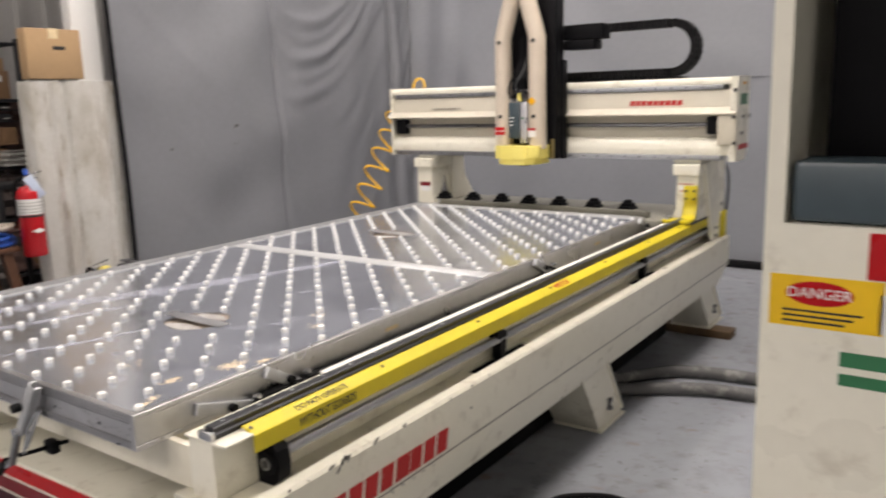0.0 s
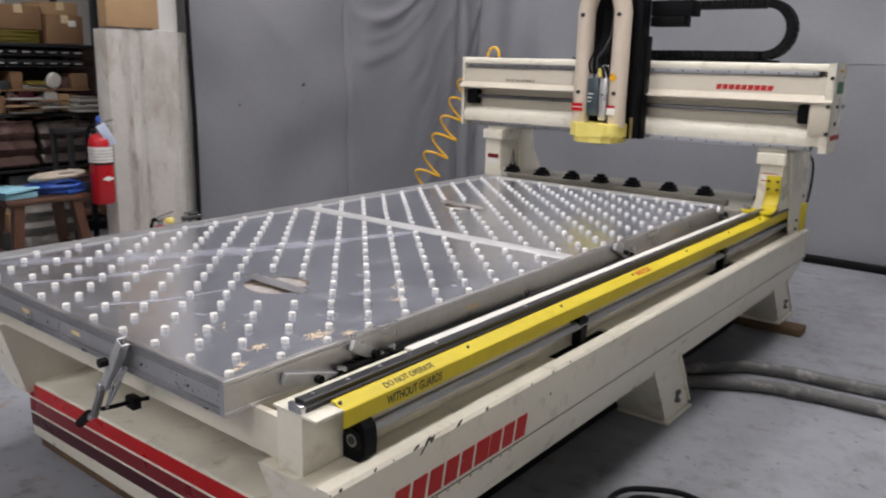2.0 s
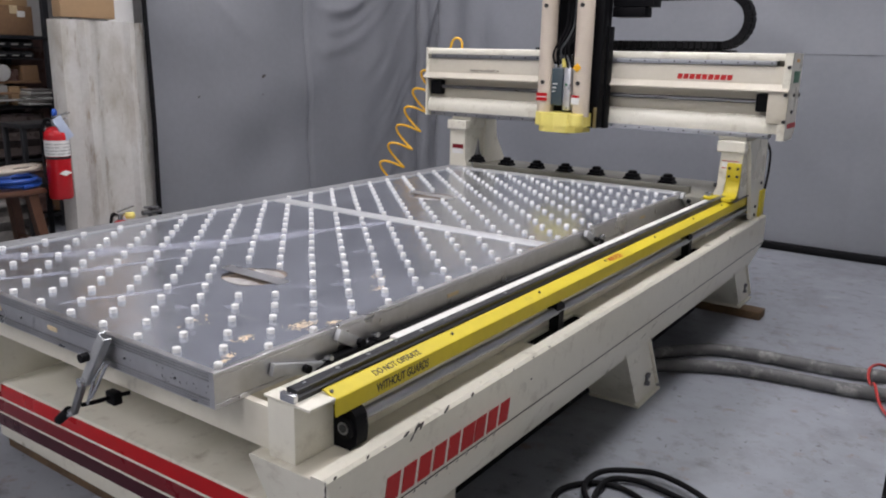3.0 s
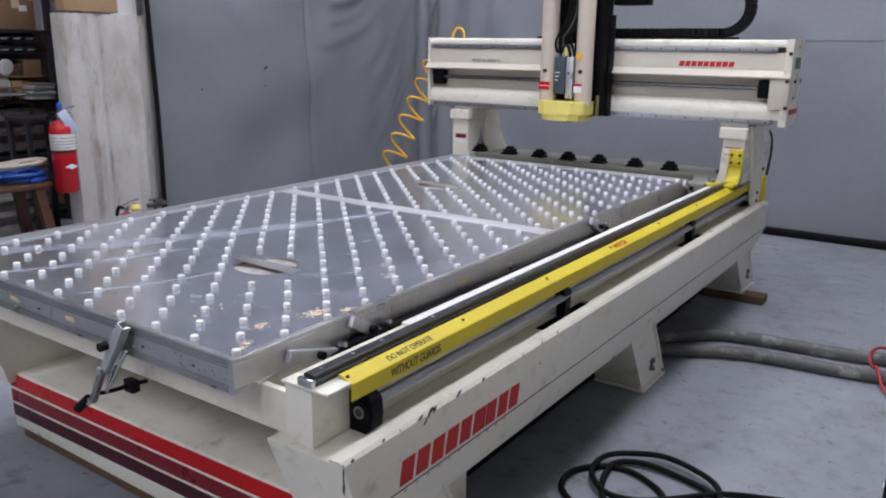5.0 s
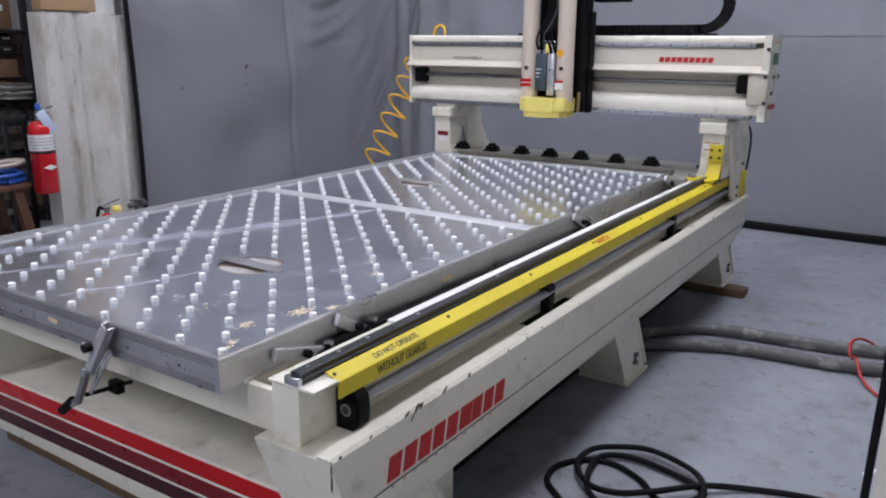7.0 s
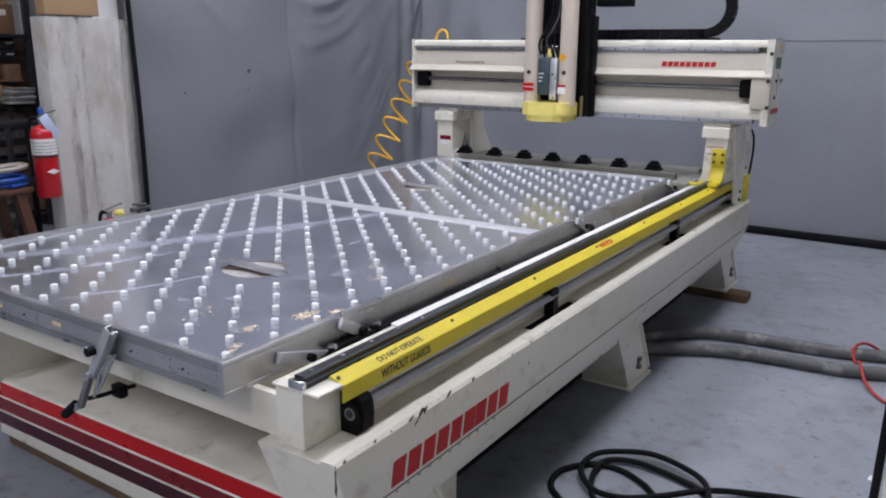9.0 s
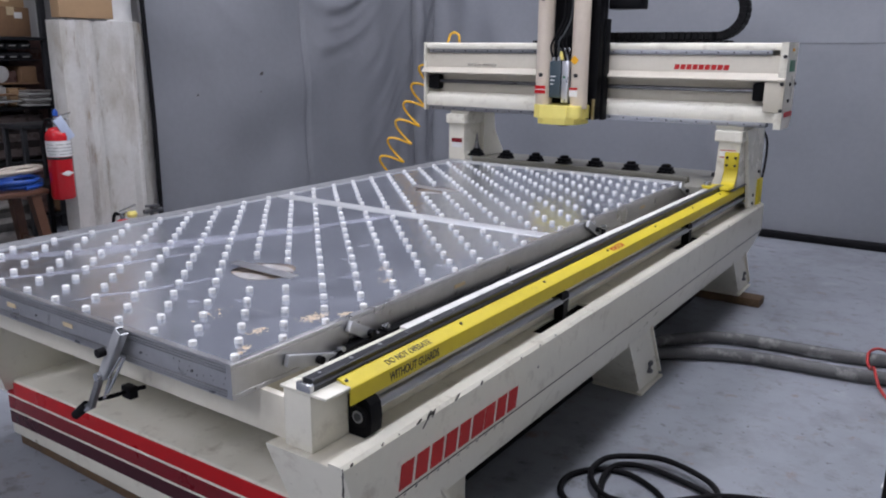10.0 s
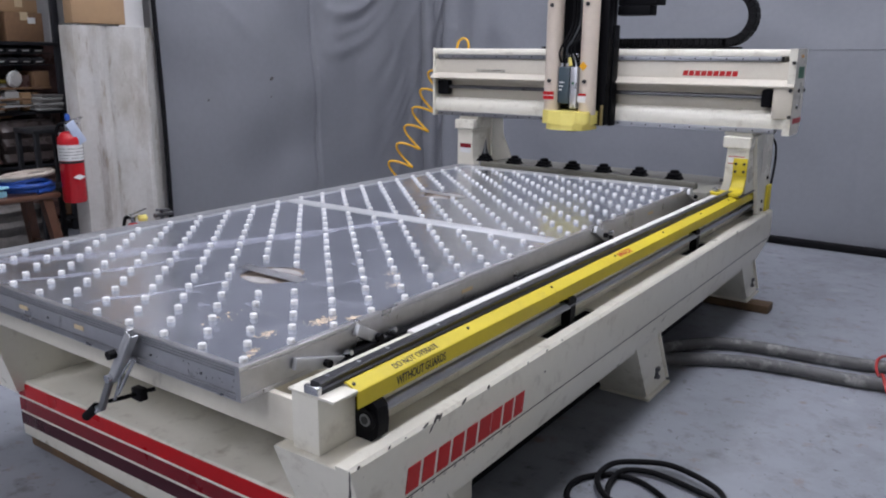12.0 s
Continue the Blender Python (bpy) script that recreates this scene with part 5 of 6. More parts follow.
up = Matrix.Translation((0.194, 1.68, 0.7385)) @ Euler((0, radians(slope), 0)).to_matrix().to_4x4() @ pose(0, 0, 0.0006, 0, 0, 90)
lettering("red_warning_line", "WATCH", 0.030, up, LETTER_RED, guard, bold=0.0008)
bm = M()
rod(bm, (0.199, 0.20, 0.657), (0.199, 3.68, 0.657), 0.014, 16)
drive = part("ball_screw", bm, SCREW_STEEL, router, "long oiled grey steel ball screw")
for y in (0.20,):
    bm = M()
    prism(bm, [(0.158, 0.590), (0.206, 0.590), (0.224, 0.606), (0.228, 0.640), (0.224, 0.676), (0.212, 0.688), (0.158, 0.688)], "y", y - 0.002, y + 0.036)
    part("bearing_block", bm, BLACK, drive, "black bearing block")
    bm = M()
    rod(bm, (0.194, y - 0.010, 0.644), (0.194, y - 0.002, 0.644), 0.027, 24)
    ringed = part("bearing_ring", bm, RUBBER, drive, "black bearing housing ring")
    bm = M()
    rod(bm, (0.194, y - 0.012, 0.644), (0.194, y - 0.010, 0.644), 0.015, 20)
    part("bearing_race", bm, SCREW_STEEL, ringed)
    bm = M()
    rod(bm, (0.194, y - 0.0135, 0.644), (0.194, y - 0.012, 0.644), 0.010, 16)
    part("shaft_end", bm, CHARCOAL, ringed)
for y in (1.20, 2.50):
    bm = M()
    prism(bm, [(y, 0.589), (y + 0.03, 0.589), (y + 0.04, 0.672), (y + 0.025, 0.685), (y - 0.015, 0.685), (y - 0.02, 0.665), (y + 0.0, 0.655)], "x", 0.178, 0.2125)
    part("screw_support", bm, BLACK, drive, "black screw support")
# openings cut in the beam; added black plates paint the shade inside them
OPENINGS = ((1.045, 1.40), (2.37, 2.69))
for y0, y1 in OPENINGS:
    cut_out(right_beam, (0.172, 0.2205, y0, y1, 0.45, 0.70))
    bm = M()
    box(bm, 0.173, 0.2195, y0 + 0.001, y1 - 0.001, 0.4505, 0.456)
    part("opening_shade_floor", bm, RUBBER, right_beam, "black plate that stands for the shade inside the beam opening", smooth=False)
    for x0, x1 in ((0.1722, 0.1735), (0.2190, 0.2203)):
        part("opening_shade", box(M(), x0, x1, y0 + 0.001, y1 - 0.001, 0.4565, 0.580), RUBBER, right_beam, smooth=False)
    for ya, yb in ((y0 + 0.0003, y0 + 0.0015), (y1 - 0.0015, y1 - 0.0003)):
        part("opening_shade", box(M(), 0.174, 0.2185, ya, yb, 0.4565, 0.580), RUBBER, right_beam, smooth=False)
bm = M()
box(bm, 0.126, 0.168, 0.068, 0.0815, 0.7375, 0.757, 0.002)
part("rail_stop", bm, STEEL, right_guide, "bright steel rail end stop")
bm = M()
rod(bm, (0.11, 0.105, 0.737), (0.11, 0.105, 0.7385), 0.005, 10)
part("plate_screw", bm, INK, right_guide)

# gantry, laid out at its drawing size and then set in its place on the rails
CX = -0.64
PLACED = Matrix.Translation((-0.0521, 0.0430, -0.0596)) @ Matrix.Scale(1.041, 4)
BX0, BX1 = -1.71, 0.402
bm = M()
prism(bm, [(3.17, 1.12), (3.37, 1.12), (3.37, 1.475), (3.17, 1.475), (3.17, 1.43), (3.15, 1.42), (3.15, 1.20), (3.17, 1.19)], "x", BX0, BX1)
gantry = part("gantry_beam", bm, TAN, router, "cream gantry beam across the machine", smooth=False)
bm = M()
prism(bm, [(3.10, 1.462), (3.097, 1.478), (3.104, 1.492), (3.12, 1.497), (3.37, 1.497), (3.37, 1.477), (3.16, 1.477), (3.16, 1.462)], "x", BX0, BX1)
part("top_rail_housing", bm, CREAM, gantry)
bm = M()
prism(bm, [(3.10, 1.112), (3.095, 1.135), (3.098, 1.165), (3.112, 1.188), (3.135, 1.2), (3.148, 1.2), (3.148, 1.112)], "x", BX0, BX1)
part("lower_rail_housing", bm, CREAM, gantry)
for z0, z1 in ((1.438, 1.461), (1.086, 1.111)):
    bm = M()
    box(bm, BX0 + 0.02, BX1 - 0.04, 3.098, 3.165, z0, z1, 0.003)
    rl = part("beam_rail", bm, SCREW_STEEL, gantry, "oiled steel linear rail")
    for k in range(26):
        bm = M()
        rod(bm, (-1.66 + k * 0.08, 3.0975, (z0 + z1) / 2), (-1.66 + k * 0.08, 3.0985, (z0 + z1) / 2), 0.0045, 8)
        part("rail_screw", bm, INK, rl)
bm = M()
prism(bm, [(3.135, 1.437), (3.108, 1.434), (3.101, 1.352), (3.066, 1.322), (3.066, 1.315), (3.072, 1.315), (3.107, 1.346), (3.113, 1.426), (3.137, 1.43)], "x", BX0 - 0.02, BX1 + 0.035)
cover = part("beam_cover", bm, SHADED_CREAM, gantry, "folded cream cover along the beam", smooth=False)
bm = M()
box(bm, BX0, BX1 + 0.02, 3.0995, 3.102, 1.3525, 1.3545)
part("cover_crease", bm, TAN, cover)
tilt = math.degrees(math.atan2(0.007, 0.082))
for k in range(9):
    x0 = -0.120 + k * 0.0315
    bm = M()
    prism(bm, [(x0, 1.363), (x0 + 0.026, 1.363), (x0 + 0.030, 1.389), (x0 + 0.004, 1.389)], "y", 3.0995, 3.1005)
    for v in bm.verts:
        v.co.y += (v.co.z - 1.376) * 0.085 + 0.0022
    part("brand_block", bm, LETTER_RED, cover, "red slanted block of a brand mark", smooth=False)
m = Matrix.Translation((-1.30, 3.1010, 1.366)) @ Euler((radians(90 - tilt), 0, 0)).to_matrix().to_4x4()
lettering("small_print", "MADE IN AMERICA", 0.022, m, INK, cover, wide=1.1)
bm = M()
rod(bm, (BX0 + 0.05, 3.115, 1.265), (0.34, 3.115, 1.265), 0.0115, 14)
part("cross_screw", bm, DARK_STEEL, gantry, "dark ball screw")
for x0, x1 in ((BX0 + 0.02, BX0 + 0.1), (0.285, 0.345)):
    bm = M()
    box(bm, x0, x1, 3.09, 3.148, 1.215, 1.305, 0.012)
    part("screw_bearing", bm, BLACK, gantry, "black screw bearing")
bm = M()
box(bm, 0.345, 0.438, 3.075, 3.09, 1.165, 1.312, 0.003)
part("corner_plate", bm, TAN, gantry, "tan corner plate")
for x, z in ((0.425, 1.302), (0.43, 1.175), (0.428, 1.432)):
    bm = M()
    rod(bm, (x, 3.065, z), (x, 3.077, z), 0.009, 10)
    part("plate_bolt", bm, INK, gantry)
bm = M()
prism(bm, [(3.078, 1.083), (3.25, 1.083), (3.30, 1.13), (3.30, 1.50), (3.078, 1.50)], "x", BX1 + 0.001, BX1 + 0.036)
endp = part("end_plate", bm, CREAM, gantry, "cream end plate", smooth=False)
bm = M()
prism(bm, [(3.09, 1.083), (3.31, 1.083), (3.36, 1.13), (3.36, 1.50), (3.09, 1.50)], "x", BX0 - 0.016, BX0 - 0.001)
part("end_plate", bm, CREAM, gantry, "cream end plate", smooth=False)
X1 = BX1 + 0.0365
for nm, y0, y1, z0, z1, mt in (("green_label", 3.14, 3.26, 1.36, 1.415, GREEN), ("orange_label", 3.17, 3.22, 1.458, 1.472, ORANGE), ("red_label", 3.12, 3.30, 1.14, 1.165, LETTER_RED)):
    bm = M()
    box(bm, X1 - 0.0004, X1 + 0.001, y0, y1, z0, z1)
    part(nm, bm, mt, endp, smooth=False)
for y, z in ((3.18, 1.30), (3.17, 1.22), (3.30, 1.30)):
    bm = M()
    rod(bm, (X1 - 0.001, y, z), (X1 + 0.006, y, z), 0.009, 6)
    part("end_bolt", bm, INK, endp)


def gantry_leg(mirror):
    def add(name, bm, material, parent, label=""):
        if mirror:
            mirror_x(bm)
        return part(name, bm, material, parent, label, smooth=False)
    bm = M()
    prism(bm, [(0.130, 0.80), (0.124, 0.775), (0.255, 0.775), (0.255, 1.005), (0.146, 1.005), (0.140, 0.83)], "y", 3.10, 3.30)
    g = add("gantry_leg", bm, CREAM, router, "cream gantry leg on the rail")
    bm = M()
    box(bm, 0.126, 0.266, 3.078, 3.30, 1.006, 1.066, 0.008)
    add("leg_cap", bm, CREAM, g)
    bm = M()
    box(bm, 0.118, 0.258, 3.12, 3.46, 1.0665, 1.119, 0.003)
    add("leg_riser", bm, CREAM, g)
    bm = M()
    prism(bm, [(3.14, 1.066), (3.50, 1.08), (3.53, 0.636), (3.315, 0.636), (3.245, 0.82)], "x", 0.256, 0.275)
    add("side_plate", bm, CREAM, g, "cream side plate")
    bm = M()
    prism(bm, [(3.305, 1.064), (3.46, 1.064), (3.50, 0.775), (3.305, 0.775)], "x", 0.14, 0.255)
    add("rear_web", bm, CREAM, g)
    for y, z in ((3.37, 0.70), (3.47, 0.70), (3.37, 0.655), (3.46, 0.655), (3.45, 0.82)):
        bm = M()
        rod(bm, (0.274, y, z), (0.282, y, z), 0.0085, 8)
        add("plate_bolt", bm, INK, g)
    bm = M()
    box(bm, 0.095, 0.265, 2.995, 3.33, 0.769, 0.7745, 0.002)
    add("slide_shoe", bm, DARK_STEEL, g)
    # labels
    for z, h, mt in ((0.962, 0.004, LETTER_RED), (0.944, 0.026, WHITE), (0.926, 0.004, LETTER_RED)) if not mirror else ((0.902, 0.026, MAROON), (0.872, 0.030, WHITE)):
        bm = M()
        box(bm, 0.155, 0.235, 3.0988, 3.0998, z - h / 2, z + h / 2)
        add("label", bm, mt, g)
    return g


rleg = gantry_leg(False)
lleg = gantry_leg(True)
bm = M()
prism(bm, [(3.30, 1.06), (3.36, 1.06), (3.55, 0.80), (3.55, 0.775), (3.30, 0.775)], "x", -1.415, -1.40)
part("gusset", bm, CREAM, lleg, "cream gusset plate", smooth=False)
# yellow wiper on the near leg
bm = M()
box(bm, 0.184, 0.2545, 3.088, 3.0995, 0.868, 0.955, 0.002)
wiper = part("wiper_bracket", bm, YELLOW, rleg, "yellow curved wiper bracket")
bm = M()
outer = [(3.0995 - 0.088 * (1 - math.cos(radians(a))) - 0.004, 0.868 - 0.088 * math.sin(radians(a))) for a in range(0, 91, 10)]
inner = [(p + 0.006, z + 0.006) for p, z in outer][::-1]
prism(bm, outer + inner, "x", 0.184, 0.2545)
part("wiper_bend", bm, YELLOW, wiper)
bm = M()
box(bm, 0.108, 0.252, 2.965, 3.06, 0.7755, 0.79, 0.003)
part("wiper_foot", bm, YELLOW, wiper)
for x in (0.199, 0.240):
    for z in (0.888, 0.928):
        bm = M()
        rod(bm, (x, 3.089, z), (x, 3.078, z), 0.007, 8)
        part("wiper_bolt", bm, INK, wiper)
bm = M()
rod(bm, (0.135, 3.0, 0.79), (0.135, 3.0, 0.806), 0.018, 16)
part("foot_cap", bm, STEEL, wiper)
bm = M()
box(bm, 0.277, 0.287, 3.46, 3.53, 0.64, 0.75, 0.003)
part("rear_tab", bm, YELLOW, rleg, "yellow rear tab")
bm = M()
sweep(bm, smooth_path([(0.262, 3.49, 1.05), (0.285, 3.54, 0.98), (0.285, 3.545, 0.85), (0.27, 3.54, 0.70)], 6), 0.006, 8)
part("leg_cable", bm, RUBBER, rleg, "black cable")

# spindle head
HX = -0.665
bm = M()
box(bm, HX - 0.16, HX + 0.172, 3.02, 3.085, 1.10, 1.98, 0.006)
head = part("spindle_head", bm, BLACK, router, "black spindle head carriage")
bm = M()
box(bm, HX + 0.12, HX + 0.182, 2.955, 3.02, 1.09, 2.0, 0.006)
part("side_column", bm, BLACK, head)
bm = M()
box(bm, HX + 0.172, HX + 0.19, 3.022, 3.088, 1.085, 1.62, 0.003)
part("dark_plate", bm, BLACK, head)
bm = M()
box(bm, HX + 0.158, HX + 0.176, 2.949, 2.955, 1.09, 1.20, 0.002)
part("brass_slide", bm, mat("dull_brass", (0.30, 0.24, 0.12), None, 10, 0.4, 1.0), head, "dull brass slide")
bm = M()
box(bm, HX - 0.12, HX + 0.12, 2.98, 3.02, 1.16, 1.95, 0.004)
part("inner_panel", bm, BLACK, head)
for s, xa in ((-1, HX - 0.104), (1, HX + 0.104)):
    bm = M()
    path = [(xa + s * 0.002, 2.9, 1.15), (xa, 2.9, 1.4), (xa, 2.9, 1.74), (xa - s * 0.012, 2.9, 1.785), (HX + s * 0.035, 2.9, 1.98), (HX + s * 0.015, 2.9, 2.05)]
    sweep(bm, path, 0.046, 20)
    tube = part("guard_tube", bm, TUBE, head, "beige guard tube")
    for z in (1.325, 1.72):
        bm = M()
        rod(bm, (xa, 2.848, z), (xa, 2.86, z), 0.011, 14)
        part("tube_plug", bm, INK, tube)
    if s < 0:
        for z, h, mt in ((1.2585, 0.019, RED), (1.2355, 0.019, RED), (1.247, 0.004, WHITE)):
            bm = M()
            box(bm, xa - 0.034, xa + 0.03, 2.8515, 2.8545, z - h / 2, z + h / 2, 0)
            part("tube_label", bm, mt, tube, smooth=False)
    else:
        for z, h, mt in ((1.256, 0.012, RED), (1.232, 0.035, WHITE)):
            bm = M()
            box(bm, xa - 0.034, xa + 0.012, 2.8515, 2.8545, z - h / 2, z + h / 2, 0)
            part("tube_label", bm, mt, tube, smooth=False)
        bm = M()
        box(bm, xa - 0.027, xa + 0.007, 2.851, 2.8535, 1.388, 1.422, 0, (0, 45, 0))
        part("hazard_sticker", bm, ORANGE, tube, "orange hazard sticker", smooth=False)
# yellow collar round the tool
bm = M()
ring = [(-0.168, -0.02), (-0.150, -0.085), (-0.09, -0.12), (0.0, -0.13), (0.09, -0.12), (0.150, -0.085), (0.168, -0.02), (0.168, 0.09), (-0.168, 0.09)]
prism(bm, [(HX + p * 0.86, 2.92 + q * 0.97) for p, q in ring], "z", 1.098, 1.168)
prism(bm, [(HX + p * 0.72, 2.92 + q * 0.9) for p, q in ring], "z", 1.066, 1.099)
part("collar", bm, PALE_YELLOW, head, "faded yellow collar", smooth=False)
bm = M()
rod(bm, (HX + 0.115, 2.83, 1.108), (HX + 0.115, 2.83, 1.165), 0.04, 18)
part("collar_boss", bm, PALE_YELLOW, head)
bm = M()
rod(bm, (HX, 2.94, 1.052), (HX, 2.94, 1.066), 0.03, 18)
part("chuck", bm, BLACK, head)
bm = M()
box(bm, HX - 0.058, HX + 0.008, 2.865, 2.98, 1.205, 1.40, 0.006)
mo = part("motor", bm, SLATE, head, "slate grey motor")
for k in range(2):
    bm = M()
    rod(bm, (HX - 0.042 + 0.03 * k, 2.88, 1.40), (HX - 0.042 + 0.03 * k, 2.88, 1.42), 0.011, 12)
    part("motor_bolt", bm, STEEL, mo)
bm = M()
for k in range(3):
    box(bm, HX - 0.05, HX - 0.05 + 0.03 - 0.006 * k, 2.8635, 2.8655, 1.315 - 0.02 * k, 1.321 - 0.02 * k)
part("motor_print", bm, WHITE, mo, smooth=False)
bm = M()
box(bm, HX + 0.012, HX + 0.052, 2.87, 2.98, 1.18, 1.40, 0.004)
sp = part("actuator", bm, mat("pale_anodised", (0.60, 0.61, 0.64), None, 8, 0.35, 0.6), head, "pale grey actuator")
bm = M()
rod(bm, (HX + 0.03, 2.866, 1.315), (HX + 0.03, 2.871, 1.315), 0.007, 10)
part("indicator", bm, GREEN, sp)
bm = M()
box(bm, HX - 0.035, HX + 0.04, 2.90, 2.97, 1.40, 1.47, 0.004)
part("valve_block", bm, STEEL, head)
bm = M()
rod(bm, (HX + 0.0, 2.89, 1.405), (HX + 0.0, 2.89, 1.45), 0.012, 12)
part("yellow_fitting", bm, PALE_YELLOW, head)
for k in range(5):
    bm = M()
    x = HX - 0.045 + 0.022 * k
    sweep(bm, smooth_path([(x, 2.90, 1.40), (x - 0.012, 2.87, 1.47 + 0.01 * k), (x + 0.02, 2.88, 1.55), (x + 0.03, 2.93, 1.63), (x + 0.02, 2.96, 1.75)], 6), 0.0055, 8)
    part("head_cable", bm, RUBBER if k != 2 else CHARCOAL, head)
bm = M()
box(bm, HX + 0.18, HX + 0.36, 3.06, 3.16, 1.67, 1.72, 0.004)
box(bm, HX + 0.18, HX + 0.40, 3.06, 3.18, 1.722, 1.80, 0.004)
part("chain_bracket", bm, BLACK, head, "black cable chain bracket")

# cable chain: lower run on the beam, bend, upper run to the head
chain_path = []
for x in np.arange(-1.0, 0.03, 0.034):
    chain_path.append((float(x), 1.522 + 0.012, 0.0))
for a in range(-90, 91, 13):
    chain_path.append((0.03 + 0.128 * math.cos(radians(a)), 1.534 + 0.128 + 0.128 * math.sin(radians(a)), radians(a + 90)))
for x in np.arange(0.0, -0.36, -0.034):
    chain_path.append((float(x), 1.79, math.pi))
bm = M()
for x, z, a in chain_path:
    made = bmesh.ops.create_cube(bm, size=1.0, matrix=Matrix.LocRotScale((x, 3.32, z), Euler((0, -a, 0)), (0.031, 0.085, 0.044)))["verts"]
    bmesh.ops.bevel(bm, geom=list({e for v in made for e in v.link_edges}), offset=0.004, segments=1, affect="EDGES")
for x, z, a in chain_path[::1]:
    bmesh.ops.create_cube(bm, size=1.0, matrix=Matrix.LocRotScale((x + 0.017 * math.cos(a), 3.32, z + 0.017 * math.sin(a)), Euler((0, -a, 0)), (0.02, 0.07, 0.034)))
part("cable_chain", bm, RUBBER, gantry, "black plastic cable chain", smooth=False)
bm = M()
box(bm, -1.05, 0.1, 3.27, 3.37, 1.4975, 1.511, 0.002)
part("chain_tray", bm, BLACK, gantry)

# coiled air hose
p0, p1 = Vector((-1.735, 3.18, 1.33)), Vector((-1.925, 2.92, 0.64))
d = (p1 - p0)
s1 = d.normalized().cross(Vector((0.83, 0.56, 0))).normalized()
s2 = d.normalized().cross(s1)
pts = []
for i in range(0, 6 * 24 + 1):
    k = i / (6 * 24)
    a = i / 24 * 2 * math.pi
    pts.append(p0 + d * k + 0.070 * (math.cos(a) * s1 * 0.30 + math.sin(a) * s2) + Vector((0, 0, 0.022 * math.sin(a + 0.9))))
pts = [Vector((-1.70, 3.2, 1.40)), Vector((-1.74, 3.16, 1.41))] + pts + [Vector((-1.93, 2.91, 0.56)), Vector((-1.88, 2.91, 0.48)), Vector((-1.72, 2.9, 0.45)), Vector((-1.55, 2.9, 0.45))]
bm = M()
sweep(bm, pts, 0.0075, 8)
part("coiled_air_hose", bm, HOSE_YELLOW, router, "coiled amber air hose")
bm = M()
sweep(bm, smooth_path([(-1.62, 3.2, 1.495), (-1.60, 3.2, 1.545), (-1.565, 3.2, 1.56), (-1.535, 3.2, 1.54), (-1.53, 3.2, 1.495)], 8), 0.0075, 8)
part("hose_loop", bm, HOSE_YELLOW, router, "amber hose loop")

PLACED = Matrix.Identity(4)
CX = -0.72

# tool holders along the rear


def tool_holder(x, y, z, cone):
    t = part("tool_holder", box(M(), x - 0.034, x + 0.034, y - 0.03, y + 0.03, z + 0.045, z + 0.066, 0.005), BLACK, router, "black tool holder fork")
    bm = M()
    prism(bm, [(x - 0.045, z + 0.032), (x + 0.045, z + 0.032), (x + 0.036, z + 0.047), (x - 0.036, z + 0.047)], "y", y - 0.04, y + 0.03)
    part("holder_base", bm, BLACK, t)
    bm = M()
    lathe(bm, [(0.026, z + 0.066), (0.026, z + 0.078), (0.018, z + 0.082)], x, y, 16)
    part("holder_ring", bm, BLACK, t)
    for dx in (-0.028, 0.0, 0.028):
        bm = M()
        rod(bm, (x + dx, y - 0.02, z), (x + dx, y - 0.02, z + 0.034), 0.006, 8)
        part("holder_post", bm, STEEL, t)
    if cone:
        bm = M()
        lathe(bm, [(0.02, z + 0.082), (0.012, z + 0.115), (0.004, z + 0.165), (0.002, z + 0.18)], x, y, 14)
        part("tool_cone", bm, DARK_STEEL, t, "pointed steel tool")


for k, x in enumerate((-1.42, -1.20, -0.99, -0.797, -0.595, -0.375, -0.17)):
    tool_holder(x, 3.25, 0.762, k == 0)
for y in (3.5, 3.58, 3.64):
    part("rear_stop", box(M(), 0.01, 0.07, y, y + 0.05, 0.763, 0.785, 0.004), DARK_STEEL, router)

# ---- floor: hoses, cable, cord ----
for nm, pts, lab in (("vacuum_hose", [(-0.015, 2.53, 0.030), (0.05, 2.635, 0.030), (0.176, 2.80, 0.030), (0.286, 2.885, 0.030), (0.469, 2.935, 0.030), (0.681, 2.955, 0.030), (0.895, 2.985, 0.030), (1.04, 3.03, 0.030), (1.5, 3.16, 0.030), (3.2, 3.4, 0.030)], "thick dusty grey vacuum hose lying on the floor"),
                     ("vacuum_hose", [(-0.015, 2.40, 0.031), (0.111, 2.489, 0.031), (0.247, 2.586, 0.031), (0.437, 2.682, 0.031), (0.652, 2.724, 0.031), (0.86, 2.745, 0.031), (1.016, 2.775, 0.031), (1.5, 2.88, 0.031), (3.2, 2.9, 0.031)], "thick dusty grey vacuum hose lying on the floor")):
    bm = M()
    sweep(bm, smooth_path(pts, 10), 0.031, 16)
    solid(nm, bm, GREY_HOSE, lab, "hose", "floor hoses")
bm = M()
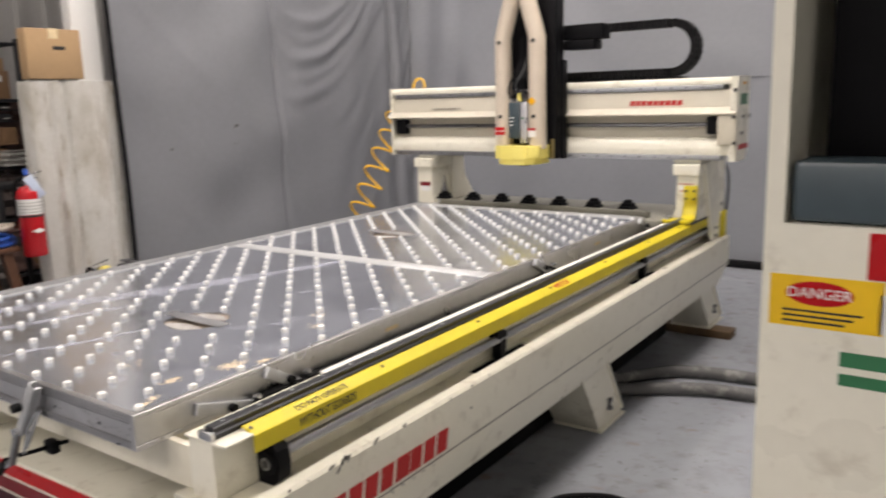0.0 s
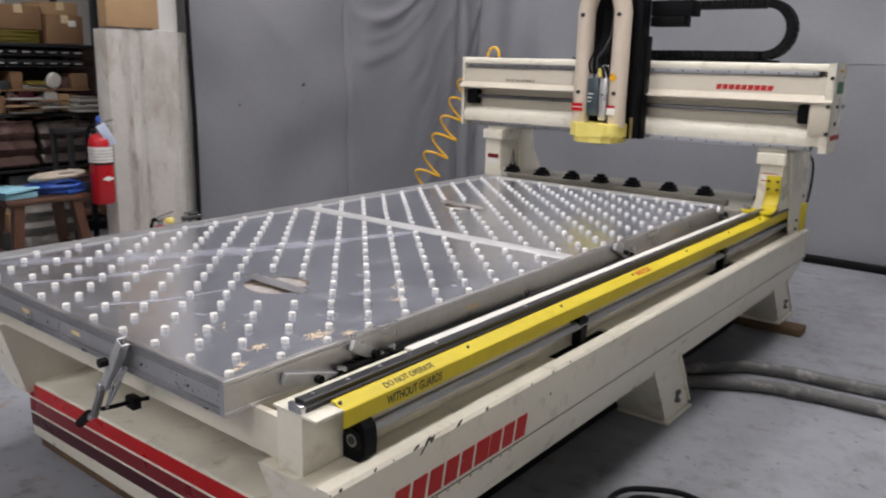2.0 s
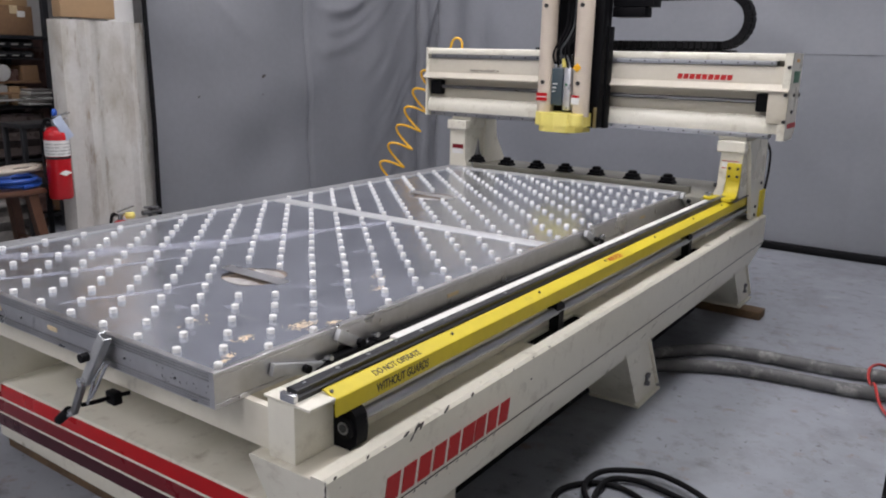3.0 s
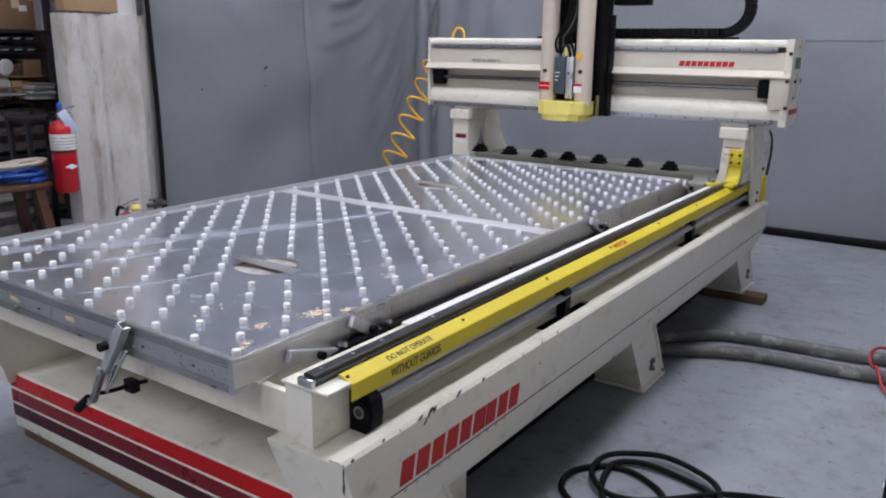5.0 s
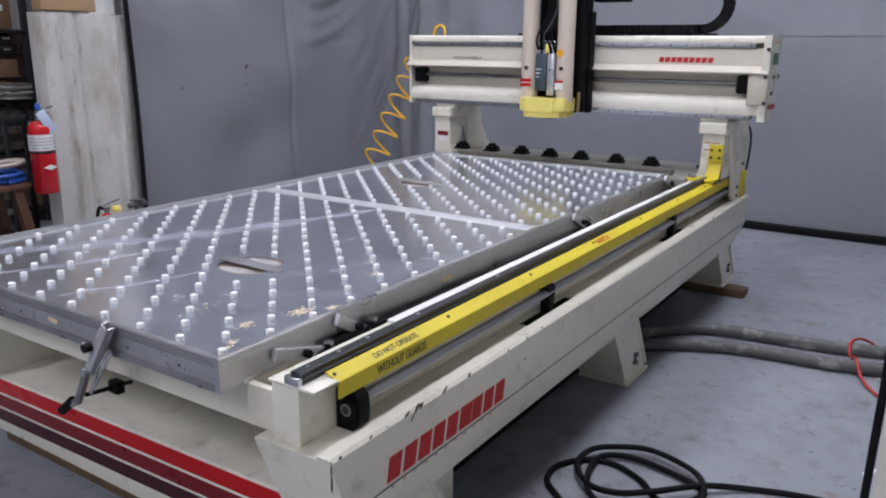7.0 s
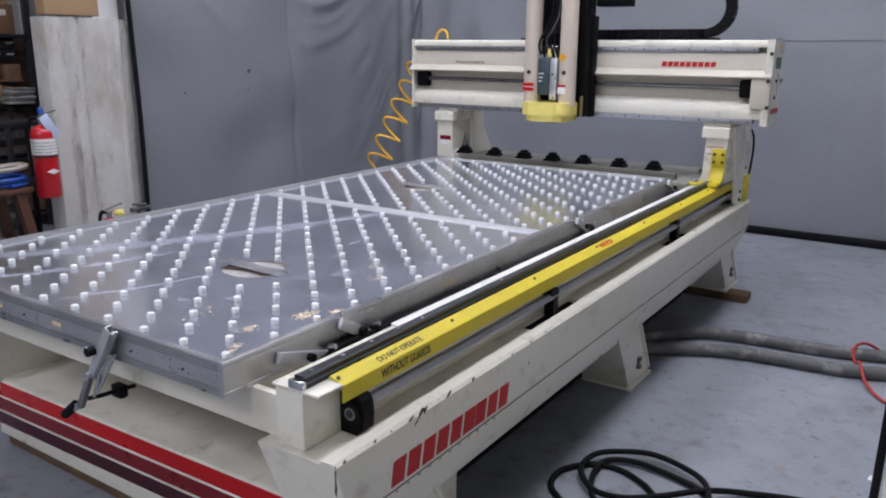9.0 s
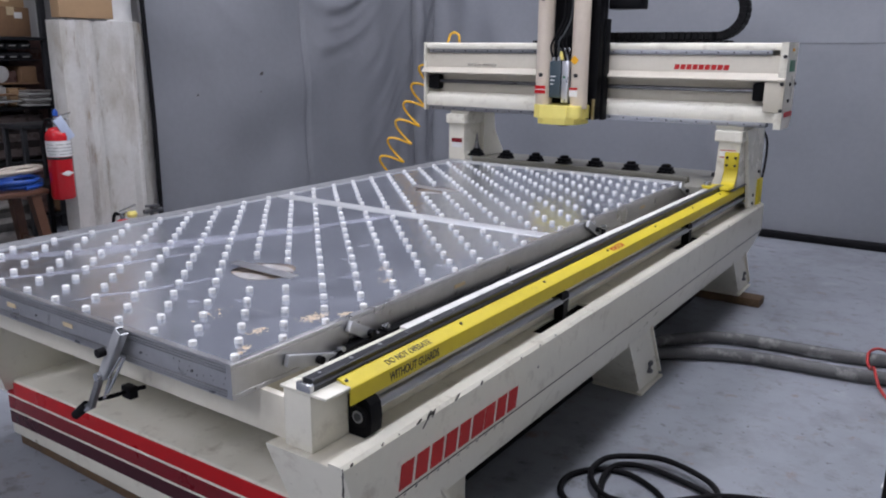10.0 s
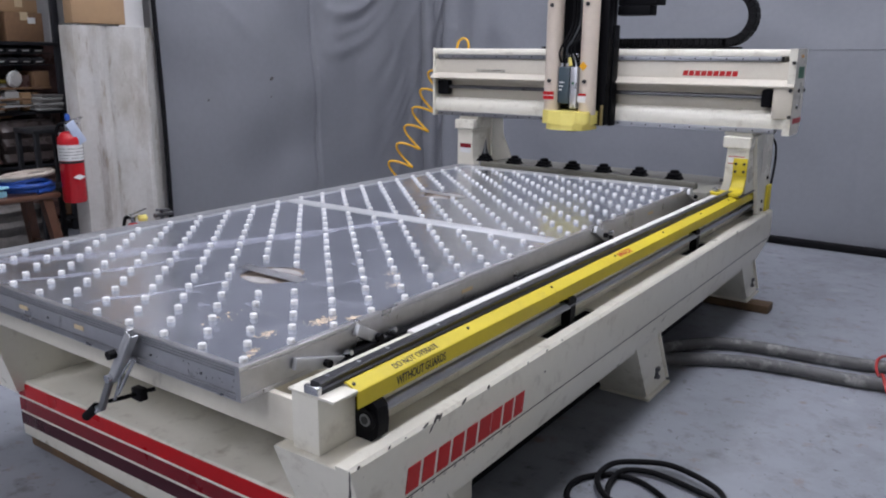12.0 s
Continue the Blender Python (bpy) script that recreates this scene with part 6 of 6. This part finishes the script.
coils = [(0.6, 0.86), (0.46, 0.97), (0.337, 1.068), (0.26, 1.14), (0.242, 1.235), (0.28, 1.313), (0.34, 1.36), (0.423, 1.369), (0.523, 1.322), (0.598, 1.248), (0.655, 1.235), (0.72, 1.32),
         (0.69, 1.392), (0.50, 1.441), (0.40, 1.428), (0.35, 1.37), (0.362, 1.245), (0.42, 1.13), (0.52, 1.08), (0.65, 1.13), (0.73, 1.26),
         (0.722, 1.37), (0.656, 1.457), (0.499, 1.507), (0.386, 1.464), (0.312, 1.39), (0.313, 1.265), (0.40, 1.168), (0.50, 1.175), (0.60, 1.255),
         (0.718, 1.375), (0.857, 1.48), (1.007, 1.529), (1.2, 1.56), (1.6, 1.66), (2.2, 1.8)]
pts = [(x, y, 0.010 + 0.020 * min(1.0, max(0.0, (k - 9) / 14)) * (k < 31)) for k, (x, y) in enumerate(coils)]
sweep(bm, smooth_path(pts, 5), 0.0105, 10)
solid("power_cable", bm, RUBBER, "black power cable lying in loops on the floor", "cable")
bm = M()
sweep(bm, smooth_path([(1.08, 3.15, 0.01), (1.03, 3.10, 0.055), (0.99, 3.06, 0.072), (0.965, 2.99, 0.070), (0.968, 2.93, 0.045), (0.99, 2.85, 0.040), (1.01, 2.78, 0.071), (1.05, 2.66, 0.03), (1.115, 2.56, 0.01), (1.19, 2.52, 0.01), (1.5, 2.50, 0.01)], 8), 0.0068, 10)
solid("red_cord", bm, ORANGE_CORD, "thin red cord thrown over the vacuum hoses", "cord")

bm = M()
for k in range(4):
    box(bm, 1.150 + 0.006 * k, 1.168 + 0.008 * k, 1.805 + 0.012 * k, 1.825 + 0.012 * k, 0.0, 0.006 + 0.004 * (k % 2), 0.001, (0, 0, 25 * k))
solid("paper_scrap", bm, WHITE, "small crumpled white paper scrap on the floor", "scrap")

# ---- control cabinet beside the camera's way ----
CFX, CFY = 1.237, 0.18
ctl = thing("control_cabinet", 1.7, 0.6, 0, "cream control cabinet with a dark recessed screen bay", "cabinet")
for nm, b in zip(("side_panel", "side_panel", "lower_front", "top_panel", "back_panel", "lower_body"), ((CFX, CFX + 0.024, CFY, 0.95, 0.0, 1.95), (CFX + 0.90, CFX + 0.93, CFY, 0.95, 0.0, 1.95), (CFX + 0.024, CFX + 0.90, CFY, CFY + 0.35, 0.0, 1.267),
          (CFX + 0.024, CFX + 0.90, CFY, 0.95, 1.86, 1.95), (CFX + 0.024, CFX + 0.90, 0.93, 0.95, 1.267, 1.86), (CFX + 0.024, CFX + 0.90, CFY + 0.35, 0.95, 0.0, 1.2))):
    part(nm, box(M(), *b), CREAM, ctl)
bm = M()
box(bm, CFX + 0.05, CFX + 0.88, CFY + 0.12, CFY + 0.2, 1.268, 1.84, 0.01)
part("screen", bm, BLACK, ctl, "black recessed screen")
bm = M()
box(bm, CFX + 0.03, CFX + 0.88, CFY + 0.01, CFY + 0.1, 1.268, 1.349, 0.008)
part("keypad", bm, SLATE, ctl, "dark keypad")
F = CFY - 0.0012
for nm, x0, x1, z0, z1, mt in (("danger_label", 0.011, 0.147, 1.129, 1.199, mat("amber_label", (0.85, 0.52, 0.01), None, 10, 0.4)), ("red_label", 0.126, 0.3, 1.201, 1.261, RED),
                               ("green_label", 0.101, 0.3, 1.082, 1.102, GREEN), ("green_label", 0.101, 0.3, 1.056, 1.072, GREEN), ("white_label", 0.143, 0.203, 1.132, 1.183, WHITE)):
    bm = M()
    box(bm, CFX + x0, CFX + x1, F, CFY + 0.0003, z0, z1)
    part(nm, bm, mt, ctl, smooth=False)
bm = M()
n = 24
prism(bm, [(CFX + 0.072 + 0.041 * math.cos(2 * math.pi * k / n), 1.176 + 0.0165 * math.sin(2 * math.pi * k / n)) for k in range(n)], "y", F - 0.0012, F - 0.0002)
part("label_oval", bm, RED, ctl, "red oval")
lettering("label_word", "DANGER", 0.0193, Matrix.Translation((CFX + 0.072, F - 0.0018, 1.176)) @ Euler((radians(90), 0, 0)).to_matrix().to_4x4(), WHITE, ctl)
bm = M()
for k in range(3):
    box(bm, CFX + 0.028, CFX + 0.124 - 0.01 * k, F - 0.0006, F - 0.0001, 1.150 - 0.0074 * k, 1.153 - 0.0074 * k)
part("label_print", bm, INK, ctl, smooth=False)
bm = M()
sweep(bm, smooth_path([(CFX - 0.009, CFY + 0.10, 1.4), (CFX - 0.010, CFY + 0.10, 1.0), (CFX - 0.012, CFY + 0.08, 0.8), (CFX - 0.018, CFY + 0.07, 0.4), (CFX - 0.018, CFY + 0.09, 0.012)], 8), 0.0065, 10)
part("conduit", bm, RUBBER, ctl, "black conduit on the cabinet's side")
